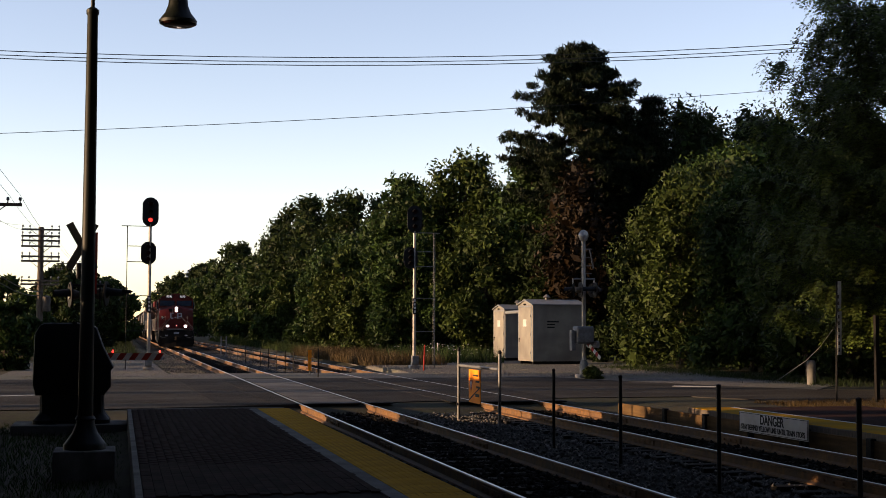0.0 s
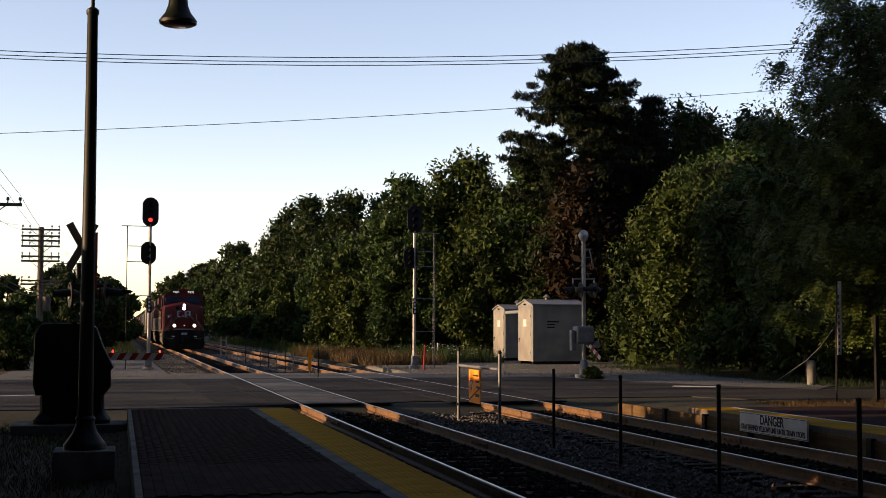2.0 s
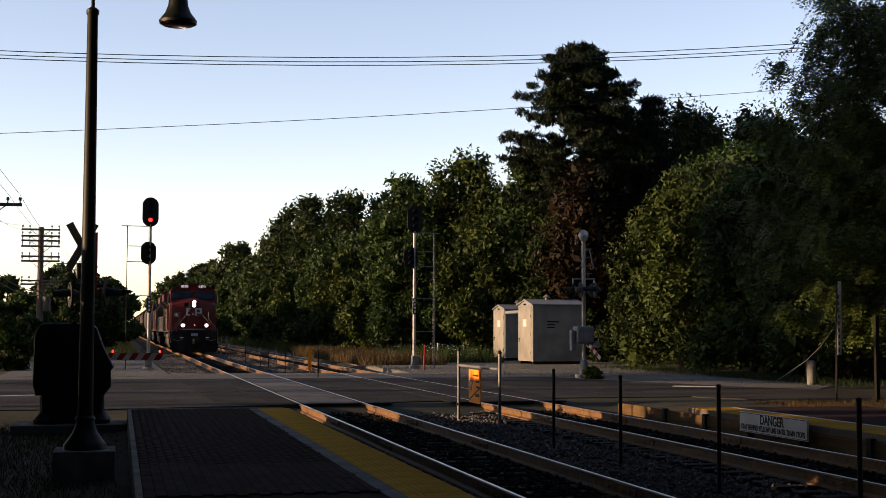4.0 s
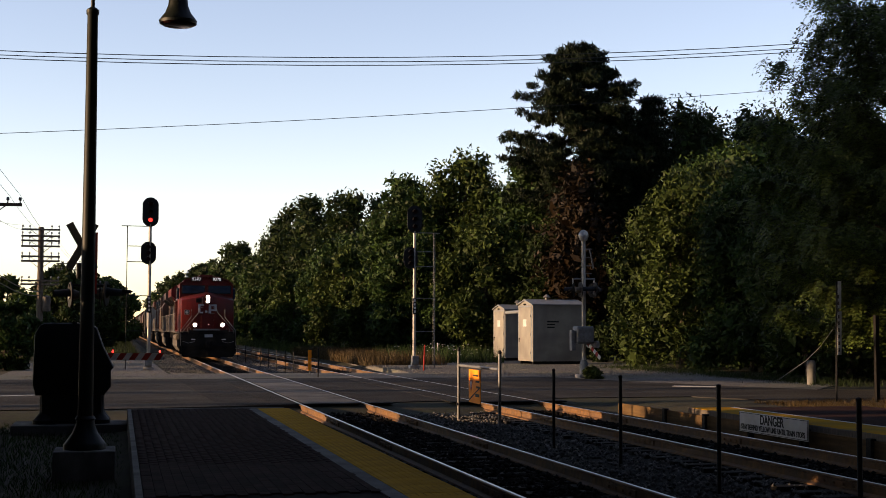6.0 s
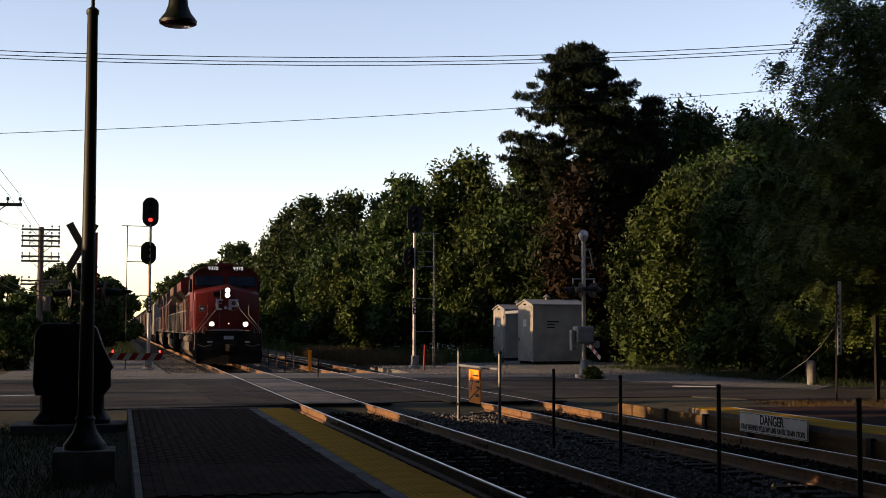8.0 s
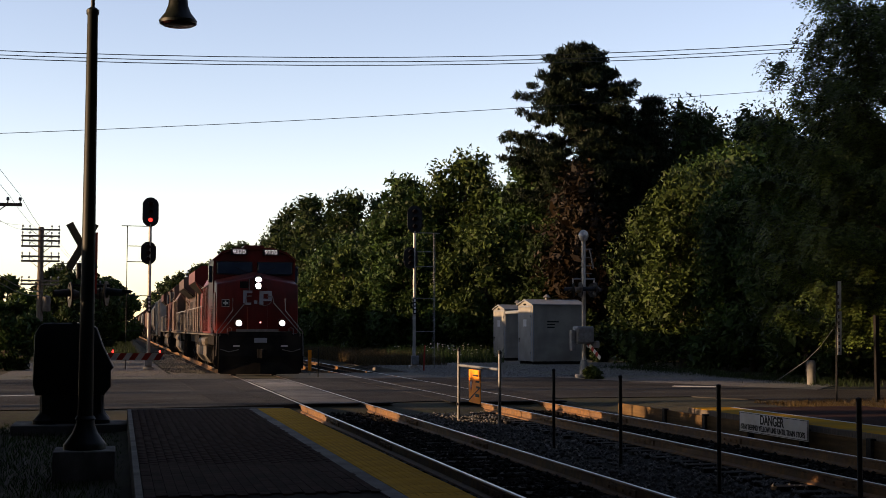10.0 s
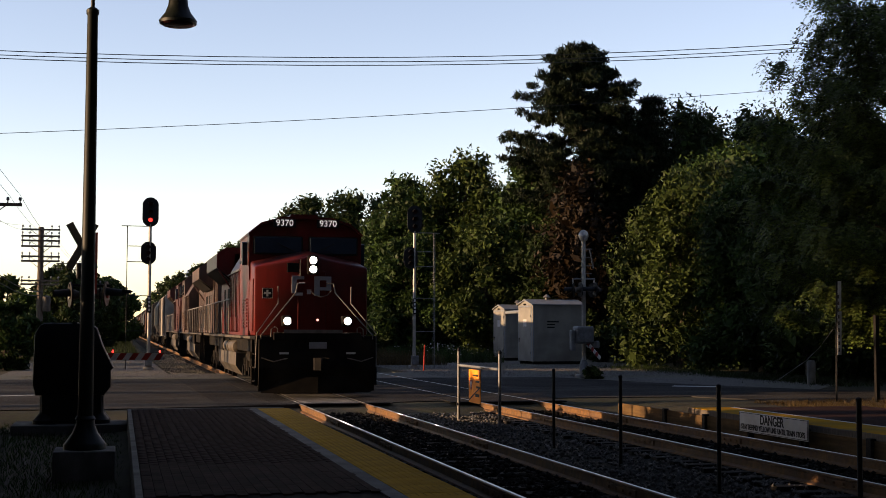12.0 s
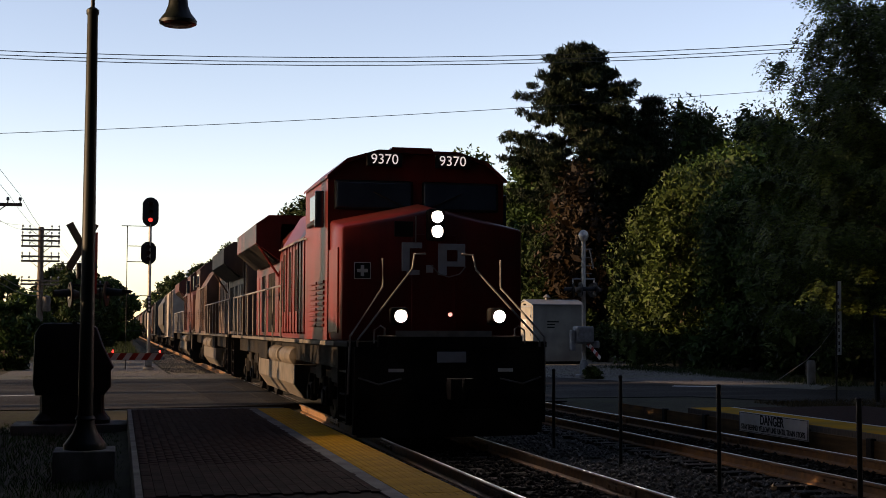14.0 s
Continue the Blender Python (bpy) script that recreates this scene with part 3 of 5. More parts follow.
WOODS = [
    # x, y, height, radius, leaf kind
    (19.6, 55.5, 8.6, 2.4, LEAF_B), (21.0, 51.5, 8.6, 2.8, LEAF_A), (22.0, 50.0, 8.6, 3.3, LEAF_C), (20.6, 46.0, 7.4, 2.8, LEAF_A),
    (20.0, 42.0, 7.6, 2.7, LEAF_B), (23.0, 42.0, 9.0, 3.3, LEAF_A), (26.0, 46.0, 10.0, 3.6, LEAF_C), (27.5, 40.0, 10.0, 3.6, LEAF_A), (22.5, 36.5, 6.0, 2.2, LEAF_C), (23.5, 46.5, 4.0, 2.6, LEAF_C), (23.8, 51.5, 4.0, 2.6, LEAF_C), (23.5, 40.5, 3.8, 2.4, LEAF_C), (22.5, 57.5, 4.2, 2.6, LEAF_C), (26.5, 36.0, 5.0, 2.8, LEAF_C), (21.5, 66.5, 4.0, 2.4, LEAF_C), (25, 64, 4.5, 2.8, LEAF_C), (28, 56, 4.5, 3.0, LEAF_C), (31, 52, 5, 3.2, LEAF_C), (30, 46, 5, 3.2, LEAF_C),
    (30, 78, 16.0, 4.4, LEAF_C), (34, 76, 15.2, 4.4, LEAF_C), (27.2, 81, 15.4, 3.6, LEAF_C), (32.4, 81, 15.8, 4.0, LEAF_C), (36.6, 79, 15.6, 4.2, LEAF_C), (28.5, 68, 12.0, 4.0, LEAF_A), (38, 74, 15.0, 4.5, LEAF_C), (24.5, 62, 10.0, 3.6, LEAF_C), (32, 60, 12.0, 4.0, LEAF_C),
    (17.2, 84, 13.4, 3.6, LEAF_B), (13.6, 86, 11.8, 3.2, LEAF_A), (20.5, 80, 12.4, 3.6, LEAF_A), (12.4, 79, 7.5, 2.6, LEAF_A), (16.4, 77, 8.4, 2.9, LEAF_B), (19.8, 73.5, 8.2, 2.8, LEAF_C),
    (10.9, 84.0, 5.0, 2.1, LEAF_B), (11.0, 95, 7.5, 2.8, LEAF_B), (14.5, 99, 10.5, 3.6, LEAF_A), (18.5, 97, 11.5, 3.8, LEAF_C),
    (11.2, 108, 7.0, 2.8, LEAF_A), (14.2, 115, 10.0, 3.6, LEAF_A), (17.5, 132, 15.4, 5.0, LEAF_C), (21.5, 126, 14.6, 4.6, LEAF_C), (14.2, 138, 15.6, 4.6, LEAF_C), (13.0, 152, 13.6, 3.8, LEAF_C),
    (10.9, 124, 7.0, 3.0, LEAF_B), (11.0, 140, 8.0, 3.2, LEAF_A), (11.4, 158, 10.0, 3.6, LEAF_A), (14.0, 170, 13.6, 4.6, LEAF_C), (11.4, 182, 10.5, 3.8, LEAF_A),
    (13.0, 204, 14.2, 4.8, LEAF_C), (11.2, 226, 11.5, 4.2, LEAF_A), (13.2, 250, 13.8, 5.0, LEAF_C), (11.2, 285, 12.5, 4.8, LEAF_A), (14.0, 330, 17.4, 7.0, LEAF_C), (11.5, 400, 17.0, 7.0, LEAF_C), (12.5, 480, 19.0, 8.0, LEAF_C),
    # the other side of the line
    (-9.4, 58, 2.8, 2.2, LEAF_A), (-12.5, 66, 3.5, 2.8, LEAF_A), (-9.8, 78, 3.8, 2.4, LEAF_A), (-8.6, 104, 6.0, 2.8, LEAF_C), (-7.4, 122, 6.6, 2.9, LEAF_C), (-6.4, 145, 7.0, 3.0, LEAF_A), (-10.5, 128, 7.6, 3.2, LEAF_C), (-6.2, 190, 8.5, 3.8, LEAF_C), (-6.0, 260, 8.5, 4.2, LEAF_C), (-12, 92, 5.0, 2.6, LEAF_C), (-16, 75, 4.0, 3.0, LEAF_A),
]
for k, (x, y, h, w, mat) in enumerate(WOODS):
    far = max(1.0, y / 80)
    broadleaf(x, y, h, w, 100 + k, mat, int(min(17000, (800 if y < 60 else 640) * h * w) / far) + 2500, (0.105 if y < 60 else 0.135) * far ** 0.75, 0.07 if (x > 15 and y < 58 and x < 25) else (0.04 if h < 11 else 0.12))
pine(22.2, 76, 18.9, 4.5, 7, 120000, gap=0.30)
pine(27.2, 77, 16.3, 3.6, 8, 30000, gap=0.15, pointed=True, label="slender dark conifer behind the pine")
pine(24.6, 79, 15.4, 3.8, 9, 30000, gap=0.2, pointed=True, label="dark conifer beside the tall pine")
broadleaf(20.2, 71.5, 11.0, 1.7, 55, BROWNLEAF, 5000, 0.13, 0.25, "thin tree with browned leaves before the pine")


# ---- the train ----
WHEEL_R = 0.52


def s_of(t):
    """Distance of the leading nose along the track at t seconds."""
    return 119.62 - 7.294 * t + 0.0154 * t * t


MOVING, WHEELS = [], []


def wheelset(parent, y):
    """Two flanged wheels on an axle; turns with the distance run."""
    bm = rod(B(), (-0.85, 0, 0), (0.85, 0, 0), 0.09, n=10)
    for s in (-1, 1):
        lo, hi = sorted((s * 0.69, s * 0.82))
        rod(bm, (lo, 0, 0), (hi, 0, 0), WHEEL_R, n=20)
        rod(bm, (s * 0.665, 0, 0), (s * 0.69, 0, 0), WHEEL_R + 0.025, n=20)
        for k in range(5):
            a = k * math.tau / 5
            rod(bm, (s * 0.815, 0.3 * math.cos(a), 0.3 * math.sin(a)), (s * 0.835, 0.3 * math.cos(a), 0.3 * math.sin(a)), 0.06, n=8)
    ob = part("wheelset", bm, BLACK, parent, "dark steel wheelset")
    ob.location = (0, y, WHEEL_R)
    WHEELS.append(ob)
    return ob


def truck(parent, y, axles=3, spacing=1.85):
    half = spacing * (axles - 1) / 2
    for s in (-1, 1):
        bm = B()
        lo, hi = sorted((s * 0.98, s * 1.16))
        prism(bm, [(y - half - 0.75, 0.62), (y - half - 0.3, 0.42), (y - half + 0.35, 0.42), (y - half + 0.6, 0.72), (y + half - 0.6, 0.72), (y + half - 0.35, 0.42), (y + half + 0.3, 0.42), (y + half + 0.75, 0.62), (y + half + 0.7, 0.98), (y - half - 0.7, 0.98)], "x", lo, hi)
        for k in range(axles):
            yy = y - half + spacing * k
            box(bm, *sorted((s * 1.14, s * 1.27)), yy - 0.2, yy + 0.2, 0.36, 0.70, 0.03)
            rod(bm, (s * 1.26, yy, WHEEL_R), (s * 1.31, yy, WHEEL_R), 0.13, n=12)
            for q in (-0.36, 0.36):
                rod(bm, (s * 1.17, yy + q, 0.5), (s * 1.17, yy + q, 0.86), 0.08, n=8)
            if k < axles - 1:
                box(bm, *sorted((s * 1.15, s * 1.24)), yy + 0.55, yy + 1.25, 0.8, 1.1, 0.03)
        part("sideframe", bm, BLACK, parent, "dusty black truck sideframe")
    part("bolster", box(B(), -1.0, 1.0, y - 0.4, y + 0.4, 0.55, 1.05, 0.03), BLACK, parent)
    for k in range(axles):
        wheelset(parent, y - half + spacing * k)


def coupler(parent, y, s):
    bm = box(B(), -0.09, 0.09, *sorted((y, y + s * 0.45)), 0.76, 0.94, 0.02)
    prism(bm, [(-0.16, y + s * 0.38), (0.18, y + s * 0.38), (0.18, y + s * 0.68), (0.05, y + s * 0.62), (-0.02, y + s * 0.74), (-0.16, y + s * 0.64)], "z", 0.70, 1.0)
    part("coupler", bm, BLACK, parent, "knuckle coupler")


def locomotive(name, paint, label, nose_marks, lit):
    """A six-axle road diesel. Its nose stands at y = 0 and the body runs to y = 19.9; rails at z = 0."""
    e = thing("locomotive", 0, 0, 0, label, "locomotive", "locomotives of the train")
    part("frame", box(B(), -1.35, 1.35, -0.9, 19.9, 1.08, 1.46, 0.02), BLACK, e, "black underframe")
    part("walkway", box(B(), -1.54, 1.54, -1.05, 20.0, 1.44, 1.53, 0.015), BLACK, e, "walkway deck")
    for s in (-1, 1):
        part("sill_stripe", box(B(), *sorted((s * 1.545, s * 1.55)), 0.2, 19.6, 1.455, 1.52), TANK, e, "dusty sill stripe")
    # nose: a shallow wedge in plan, its top falling to both sides and forward
    bm = B()
    plan = [(-1.46, 0.0), (-0.55, -0.05), (0.0, -0.055), (0.55, -0.05), (1.46, 0.0), (1.46, 1.3), (-1.46, 1.3)]
    low = [bm.verts.new((x, y, 1.53)) for x, y in plan]
    tops = [3.30, 3.47, 3.60, 3.47, 3.30, 3.50, 3.50]
    high = [bm.verts.new((x, y, z)) for (x, y), z in zip(plan, tops)]
    mid = bm.verts.new((0, 1.3, 3.82))
    for k in range(7):
        if k != 5:
            bm.faces.new((low[k], low[(k + 1) % 7], high[(k + 1) % 7], high[k]))
    bm.faces.new((low[5], low[6], high[6], mid, high[5]))
    for q in ((high[0], high[1], high[6]), (high[1], mid, high[6]), (high[1], high[2], mid), (high[2], high[3], mid), (high[3], high[5], mid), (high[3], high[4], high[5])):
        bm.faces.new(q)
    bm.faces.new(low[::-1])
    bmesh.ops.recalc_face_normals(bm, faces=bm.faces[:])
    bmesh.ops.bevel(bm, geom=[x for x in bm.edges if x.calc_face_angle(0) > 0.5], offset=0.05, segments=2, affect="EDGES", profile=0.5)
    part("nose", bm, paint, e, "", True)
    # cab
    roofline = [(-1.5, 1.53), (1.5, 1.53), (1.5, 4.22), (1.18, 4.48), (0.66, 4.64), (-0.66, 4.64), (-1.18, 4.48), (-1.5, 4.22)]
    bm = prism(B(), roofline, "y", 1.2, 3.9)
    part("cab", bm, paint, e)
    roof = prism(B(), [(-1.53, 4.19), (-1.19, 4.46), (-0.66, 4.63), (0.66, 4.63), (1.19, 4.46), (1.53, 4.19), (1.53, 4.23), (1.2, 4.52), (0.67, 4.68), (-0.67, 4.68), (-1.2, 4.52), (-1.53, 4.23)], "y", 1.08, 3.95)
    part("cab_roof", roof, paint, e)
    part("air_conditioner", prism(B(), [(-0.42, 4.68), (-0.34, 4.80), (0.34, 4.80), (0.42, 4.68)], "y", 1.6, 3.0), paint, e, "rooftop air conditioner")
    for s in (-1, 1):
        x0, x1 = sorted((s * 0.12, s * 1.36))
        part("windscreen_gasket", box(B(), x0 - 0.04, x1 + 0.04, 1.165, 1.20, 3.68, 4.17, 0.03), BLACKPAINT, e, "black rubber surround")
        part("windscreen", box(B(), x0, x1, 1.150, 1.166, 3.72, 4.13, 0.004), GLASS, e, "dark windscreen")
        bm = pipe(B(), [(s * 0.2, 1.14, 3.72), (s * 0.75, 1.13, 3.98)], 0.012)
        part("wiper", bm, BLACKPAINT, e)
        part("number_board", box(B(), *sorted((s * 0.28, s * 0.88)), 1.06, 1.10, 4.40, 4.62, 0.01), BLACKPAINT, e, "black number board")
        if nose_marks:
            lettering("number", "9370", 0.235, NUMBERS_ON, e, pose(s * 0.58, 1.056, 4.512, 90, 0, 0), "white lit numerals")
        # side windows and mirror
        for y0, y1 in ((1.75, 2.45), (2.55, 3.25)):
            part("side_window", box(B(), *sorted((s * 1.495, s * 1.512)), y0, y1, 3.62, 4.05, 0.004), GLASS, e, "dark side window")
        part("sun_shade", box(B(), *sorted((s * 1.51, s * 1.66)), 1.55, 1.63, 3.40, 4.02, 0.02), GLASS, e, "side wind deflector")
        part("arm_rest", box(B(), *sorted((s * 1.50, s * 1.58)), 1.8, 3.2, 3.50, 3.58, 0.02), BLACKPAINT, e)
    # equipment cabinets behind the cab, out to full width
    part("cabinet", prism(B(), [(-1.46, 1.53), (1.46, 1.53), (1.46, 3.45), (1.1, 4.05), (-1.1, 4.05), (-1.46, 3.45)], "y", 3.9, 7.7), paint, e, "wide equipment cabinet")
    for s in (-1, 1):
        for y0, y1, z0, z1 in ((0.25, 1.15, 1.65, 3.0), (4.1, 4.9, 1.65, 3.35), (5.0, 5.9, 1.65, 3.35), (6.0, 6.7, 1.65, 3.35), (6.8, 7.5, 1.65, 3.35)):
            part("side_door", box(B(), *sorted((s * 1.459, s * 1.488)), y0, y1, z0, z1, 0.008), paint, e)
        for y0, y1 in ((1.5, 2.2), (2.35, 3.1)):
            for k in range(9):
                part("louvre", box(B(), *sorted((s * 1.50, s * 1.53)), y0, y1, 1.75 + 0.09 * k, 1.80 + 0.09 * k, 0.006), paint, e)
        for k in range(8):
            part("side_rib", box(B(), *sorted((s * 1.46, s * 1.505)), 4.05 + 0.46 * k, 4.10 + 0.46 * k, 1.62, 3.40), paint, e)
        # raised black panels paint the shade of the door recesses
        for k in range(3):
            part("recess_shade_panel", box(B(), *sorted((s * 1.462, s * 1.492)), 5.15 + 0.95 * k, 5.55 + 0.95 * k, 2.05, 3.25, 0.01), BLACK, e, "black panel standing for the shade in a door recess")
        part("grab_iron", pipe(B(), [(s * 1.50, 3.7, 3.35), (s * 1.56, 3.75, 3.35), (s * 1.56, 7.5, 3.35), (s * 1.48, 7.55, 3.35)], 0.018), RAILING, e)
    # engine hood with doors, exhaust and radiator wings
    part("engine_hood", prism(B(), [(-0.95, 1.53), (0.95, 1.53), (0.95, 3.85), (0.75, 4.1), (-0.75, 4.1), (-0.95, 3.85)], "y", 7.7, 12.5), paint, e)
    for s in (-1, 1):
        for k in range(6):
            y0 = 7.85 + 0.77 * k
            d = part("hood_door", box(B(), *sorted((s * 0.952, s * 0.985)), y0, y0 + 0.70, 1.62, 3.55, 0.012), paint, e)
            # black strip laid on the door for the shade of handrail and doors
            part("door_shade_strip", box(B(), *sorted((s * 0.984, s * 0.990)), y0 + 0.10, y0 + 0.36, 1.75, 3.35), BLACK, d, "black strip painted as shade on the hood door")
            part("latch", box(B(), *sorted((s * 0.985, s * 1.01)), y0 + 0.60, y0 + 0.64, 2.4, 2.6), BLACKPAINT, d)
    part("exhaust_stack", box(B(), -0.55, 0.55, 9.2, 10.2, 4.08, 4.55, 0.05), BLACK, e, "sooty exhaust stack")
    part("radiator_hood", prism(B(), [(-0.95, 1.53), (0.95, 1.53), (0.95, 3.2), (0.95, 4.3), (-0.95, 4.3), (-0.95, 3.2)], "y", 12.5, 18.4), paint, e)
    part("radiator_wing", prism(B(), [(-1.0, 3.42), (-1.56, 3.82), (-1.56, 4.30), (-1.25, 4.52), (1.25, 4.52), (1.56, 4.30), (1.56, 3.82), (1.0, 3.42)], "y", 12.5, 18.0), paint, e, "overhanging radiator wing")
    for s in (-1, 1):
        part("radiator_screen", prism(B(), [(s * 1.03, 3.40), (s * 1.54, 3.77), (s * 1.56, 3.80), (s * 1.05, 3.36)], "y", 12.6, 17.9), BLACK, e, "dark radiator screen")
        for k in range(7):
            y0 = 12.65 + 0.78 * k
            part("hood_door", box(B(), *sorted((s * 0.952, s * 0.985)), y0, y0 + 0.70, 1.62, 3.15, 0.012), BLACK if k in (1, 2, 4) else paint, e)
        part("wing_brace", pipe(B(), [(s * 1.0, 12.45, 3.0), (s * 1.5, 12.45, 3.75)], 0.03), paint, e)
    part("rear_wall", box(B(), -0.9, 0.9, 18.4, 18.75, 1.53, 4.1, 0.08), paint, e)
    # handrails
    for s in (-1, 1):
        rail_bm = pipe(B(), [(s * 1.5, 7.6, 2.62), (s * 1.5, 19.8, 2.62)], 0.022)
        part("handrail", rail_bm, RAILING, e, "grey handrail")
        for k in range(9):
            y0 = 7.7 + 1.5 * k
            part("stanchion", rod(B(), (s * 1.5, y0, 1.5), (s * 1.5, y0, 2.62), 0.018, n=8), RAILING, e)
        # steps at both ends
        for y0 in (-0.95, 19.05):
            for z in (0.38, 0.72, 1.06):
                part("step_tread", box(B(), *sorted((s * 1.2, s * 1.52)), y0 + 0.03, y0 + 0.72, z, z + 0.03), BLACK, e)
            for yy in (y0, y0 + 0.72):
                part("step_side", box(B(), *sorted((s * 1.18, s * 1.54)), yy, yy + 0.03, 0.30, 1.5), BLACK, e)
    # front platform handrails
    for s in (-1, 1):
        bm = pipe(B(), [(s * 1.52, -1.0, 0.75), (s * 1.50, -1.05, 1.6), (s * 0.93, -0.62, 2.35), (s * 0.93, -0.62, 2.78)], 0.017)
        part("front_handrail", bm, RAILING, e, "grey front handrail")
        bm = pipe(B(), [(s * 1.40, -1.12, 0.9), (s * 1.40, -1.12, 1.55), (s * 0.50, -0.75, 2.62), (s * 0.46, -0.72, 2.85), (s * 0.28, -0.70, 2.86)], 0.017)
        part("front_handrail", bm, RAILING, e, "grey front handrail")
        part("step_edge", box(B(), *sorted((s * 0.72, s * 0.95)), -1.22, -1.15, 1.08, 1.13), SIGNWHITE, e, "white step edge")
        bm = pipe(B(), [(s * 0.75, -1.2, 0.98), (s * 1.1, -1.22, 0.90), (s * 1.4, -1.2, 1.0)], 0.014)
        part("uncoupling_lever", bm, RAILING, e)
        part("hose_ring", rod(B(), (s * 1.22, -1.13, 1.33), (s * 1.22, -1.17, 1.33), 0.07, n=14), RAILING, e)
    part("nose_panel", box(B(), -0.64, -0.34, -0.085, -0.048, 3.16, 3.40, 0.01), BLACK, e, "black nose panel")
    part("nose_rail", rod(B(), (-0.31, -0.12, 3.05), (-0.31, -0.12, 3.48), 0.012, n=6), RAILING, e)
    part("safety_chain", pipe(B(), [(-0.06, -0.12, 2.72), (0.06, -0.14, 2.58), (0.22, -0.15, 2.53), (0.40, -0.14, 2.58), (0.50, -0.12, 2.70)], 0.011, 6), RAILING, e, "hanging safety chain")
    for s in (-1, 1):
        part("grab_loop", pipe(B(), [(s * 1.16, -1.14, 1.50), (s * 1.15, -1.14, 1.70), (s * 1.06, -1.14, 1.76), (s * 1.00, -1.14, 1.72), (s * 1.00, -1.14, 1.60)], 0.014, 8), RAILING, e, "small grab loop")
    part("nose_door", box(B(), -0.36, 0.36, -0.075, -0.045, 1.62, 3.2, 0.012), paint, e, "front nose door")
    part("anticlimber", box(B(), -1.1, 1.1, -1.22, -1.02, 1.42, 1.62, 0.02), BLACK, e)
    part("front_plate", box(B(), -0.85, 0.62, -1.235, -1.222, 1.60, 1.69), RAILING, e, "pale front plate")
    part("marker_plate", box(B(), -0.22, 0.22, -1.24, -1.222, 1.22, 1.38), GREYBLOCK, e, "small grey plate")
    part("pilot", prism(B(), [(-1.05, 0.16), (-0.98, 0.16), (-0.98, 1.45), (-1.20, 1.45), (-1.20, 0.75)], "x", -1.45, 1.45), BLACK, e, "black pilot")
    part("plow", prism(prism(B(), [(-1.38, -1.05), (0.0, -1.26), (0.0, -1.18), (-1.38, -0.98)], "z", 0.12, 0.52), [(1.38, -1.05), (0.0, -1.26), (0.0, -1.18), (1.38, -0.98)], "z", 0.12, 0.52), BLACK, e, "black snow plow")
    coupler(e, -1.2, -1)
    coupler(e, 19.9, 1)
    # lamps
    for s in (-1, 1):
        part("ditch_lamp_box", box(B(), s * 0.757 - 0.13, s * 0.757 + 0.13, -1.12, -0.86, 1.77, 2.04, 0.05), BLACK, e, "ditch lamp housing")
        part("ditch_lamp_barrel", rod(B(), (s * 0.757, -1.10, 1.905), (s * 0.757, -1.163, 1.905), 0.108, n=20), BLACK, e)
        part("ditch_lamp", rod(B(), (s * 0.757, -1.163, 1.905), (s * 0.757, -1.166, 1.905), 0.088, n=20), LAMP_ON if lit else LENS, e, "lit ditch lamp" if lit else "")
    hz = 3.35
    part("headlight_box", box(B(), -0.14, 0.14, -0.26, -0.04, hz - 0.25, hz + 0.25, 0.05), BLACK, e, "headlight housing")
    for z in (hz - 0.115, hz + 0.115):
        part("headlight_barrel", rod(B(), (0, -0.25, z), (0, -0.293, z), 0.108, n=20), BLACK, e)
        part("headlight", rod(B(), (0, -0.293, z), (0, -0.296, z), 0.088, n=20), LAMP_ON if lit else LENS, e, "lit headlight" if lit else "")
    part("marker_lamp", rod(B(), (0.0, -1.12, 1.93), (0, -1.15, 1.93), 0.03, n=10), LAMP_SMALL if lit else LENS, e)
    if nose_marks:
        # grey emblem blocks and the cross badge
        for x0, x1, z0, z1 in ((-0.52, -0.20, 2.98, 3.07), (-0.52, -0.40, 2.62, 2.98), (-0.44, -0.24, 2.56, 2.64), (-0.13, -0.02, 2.60, 2.72), (0.06, 0.20, 2.56, 3.06), (0.20, 0.50, 2.96, 3.06), (0.38, 0.50, 2.76, 2.96), (0.20, 0.50, 2.70, 2.78)):
            part("emblem_block", box(B(), x0, x1, -0.095, -0.05, z0, z1, 0.004), GREYBLOCK, e, "grey painted emblem block")
        m = pose(-1.14, -0.035, 2.62, 0, 0, -3.1)
        badge = part("badge", box(B(), -0.135, 0.135, -0.012, 0.012, -0.135, 0.135, 0.01), BLACKPAINT, e, "dark square badge with a white cross")
        badge.matrix_basis = m
        part("badge_cross", box(box(B(), -0.085, 0.085, -0.02, -0.012, -0.026, 0.026), -0.026, 0.026, -0.021, -0.012, -0.085, 0.085), SIGNWHITE, badge)
        bm = B()
        for x0, x1, z0, z1 in ((-0.13, 0.13, 0.12, 0.13), (-0.13, 0.13, -0.13, -0.12), (-0.13, -0.12, -0.12, 0.12), (0.12, 0.13, -0.12, 0.12)):
            box(bm, x0, x1, -0.019, -0.012, z0, z1)
        part("badge_border", bm, SIGNWHITE, badge)
    # underneath
    bm = prism(B(), [(-1.42, 0.62), (-1.2, 0.32), (1.2, 0.32), (1.42, 0.62), (1.42, 1.0), (-1.42, 1.0)], "y", 5.9, 12.9)
    part("fuel_tank", bm, TANK, e, "dusty grey fuel tank")
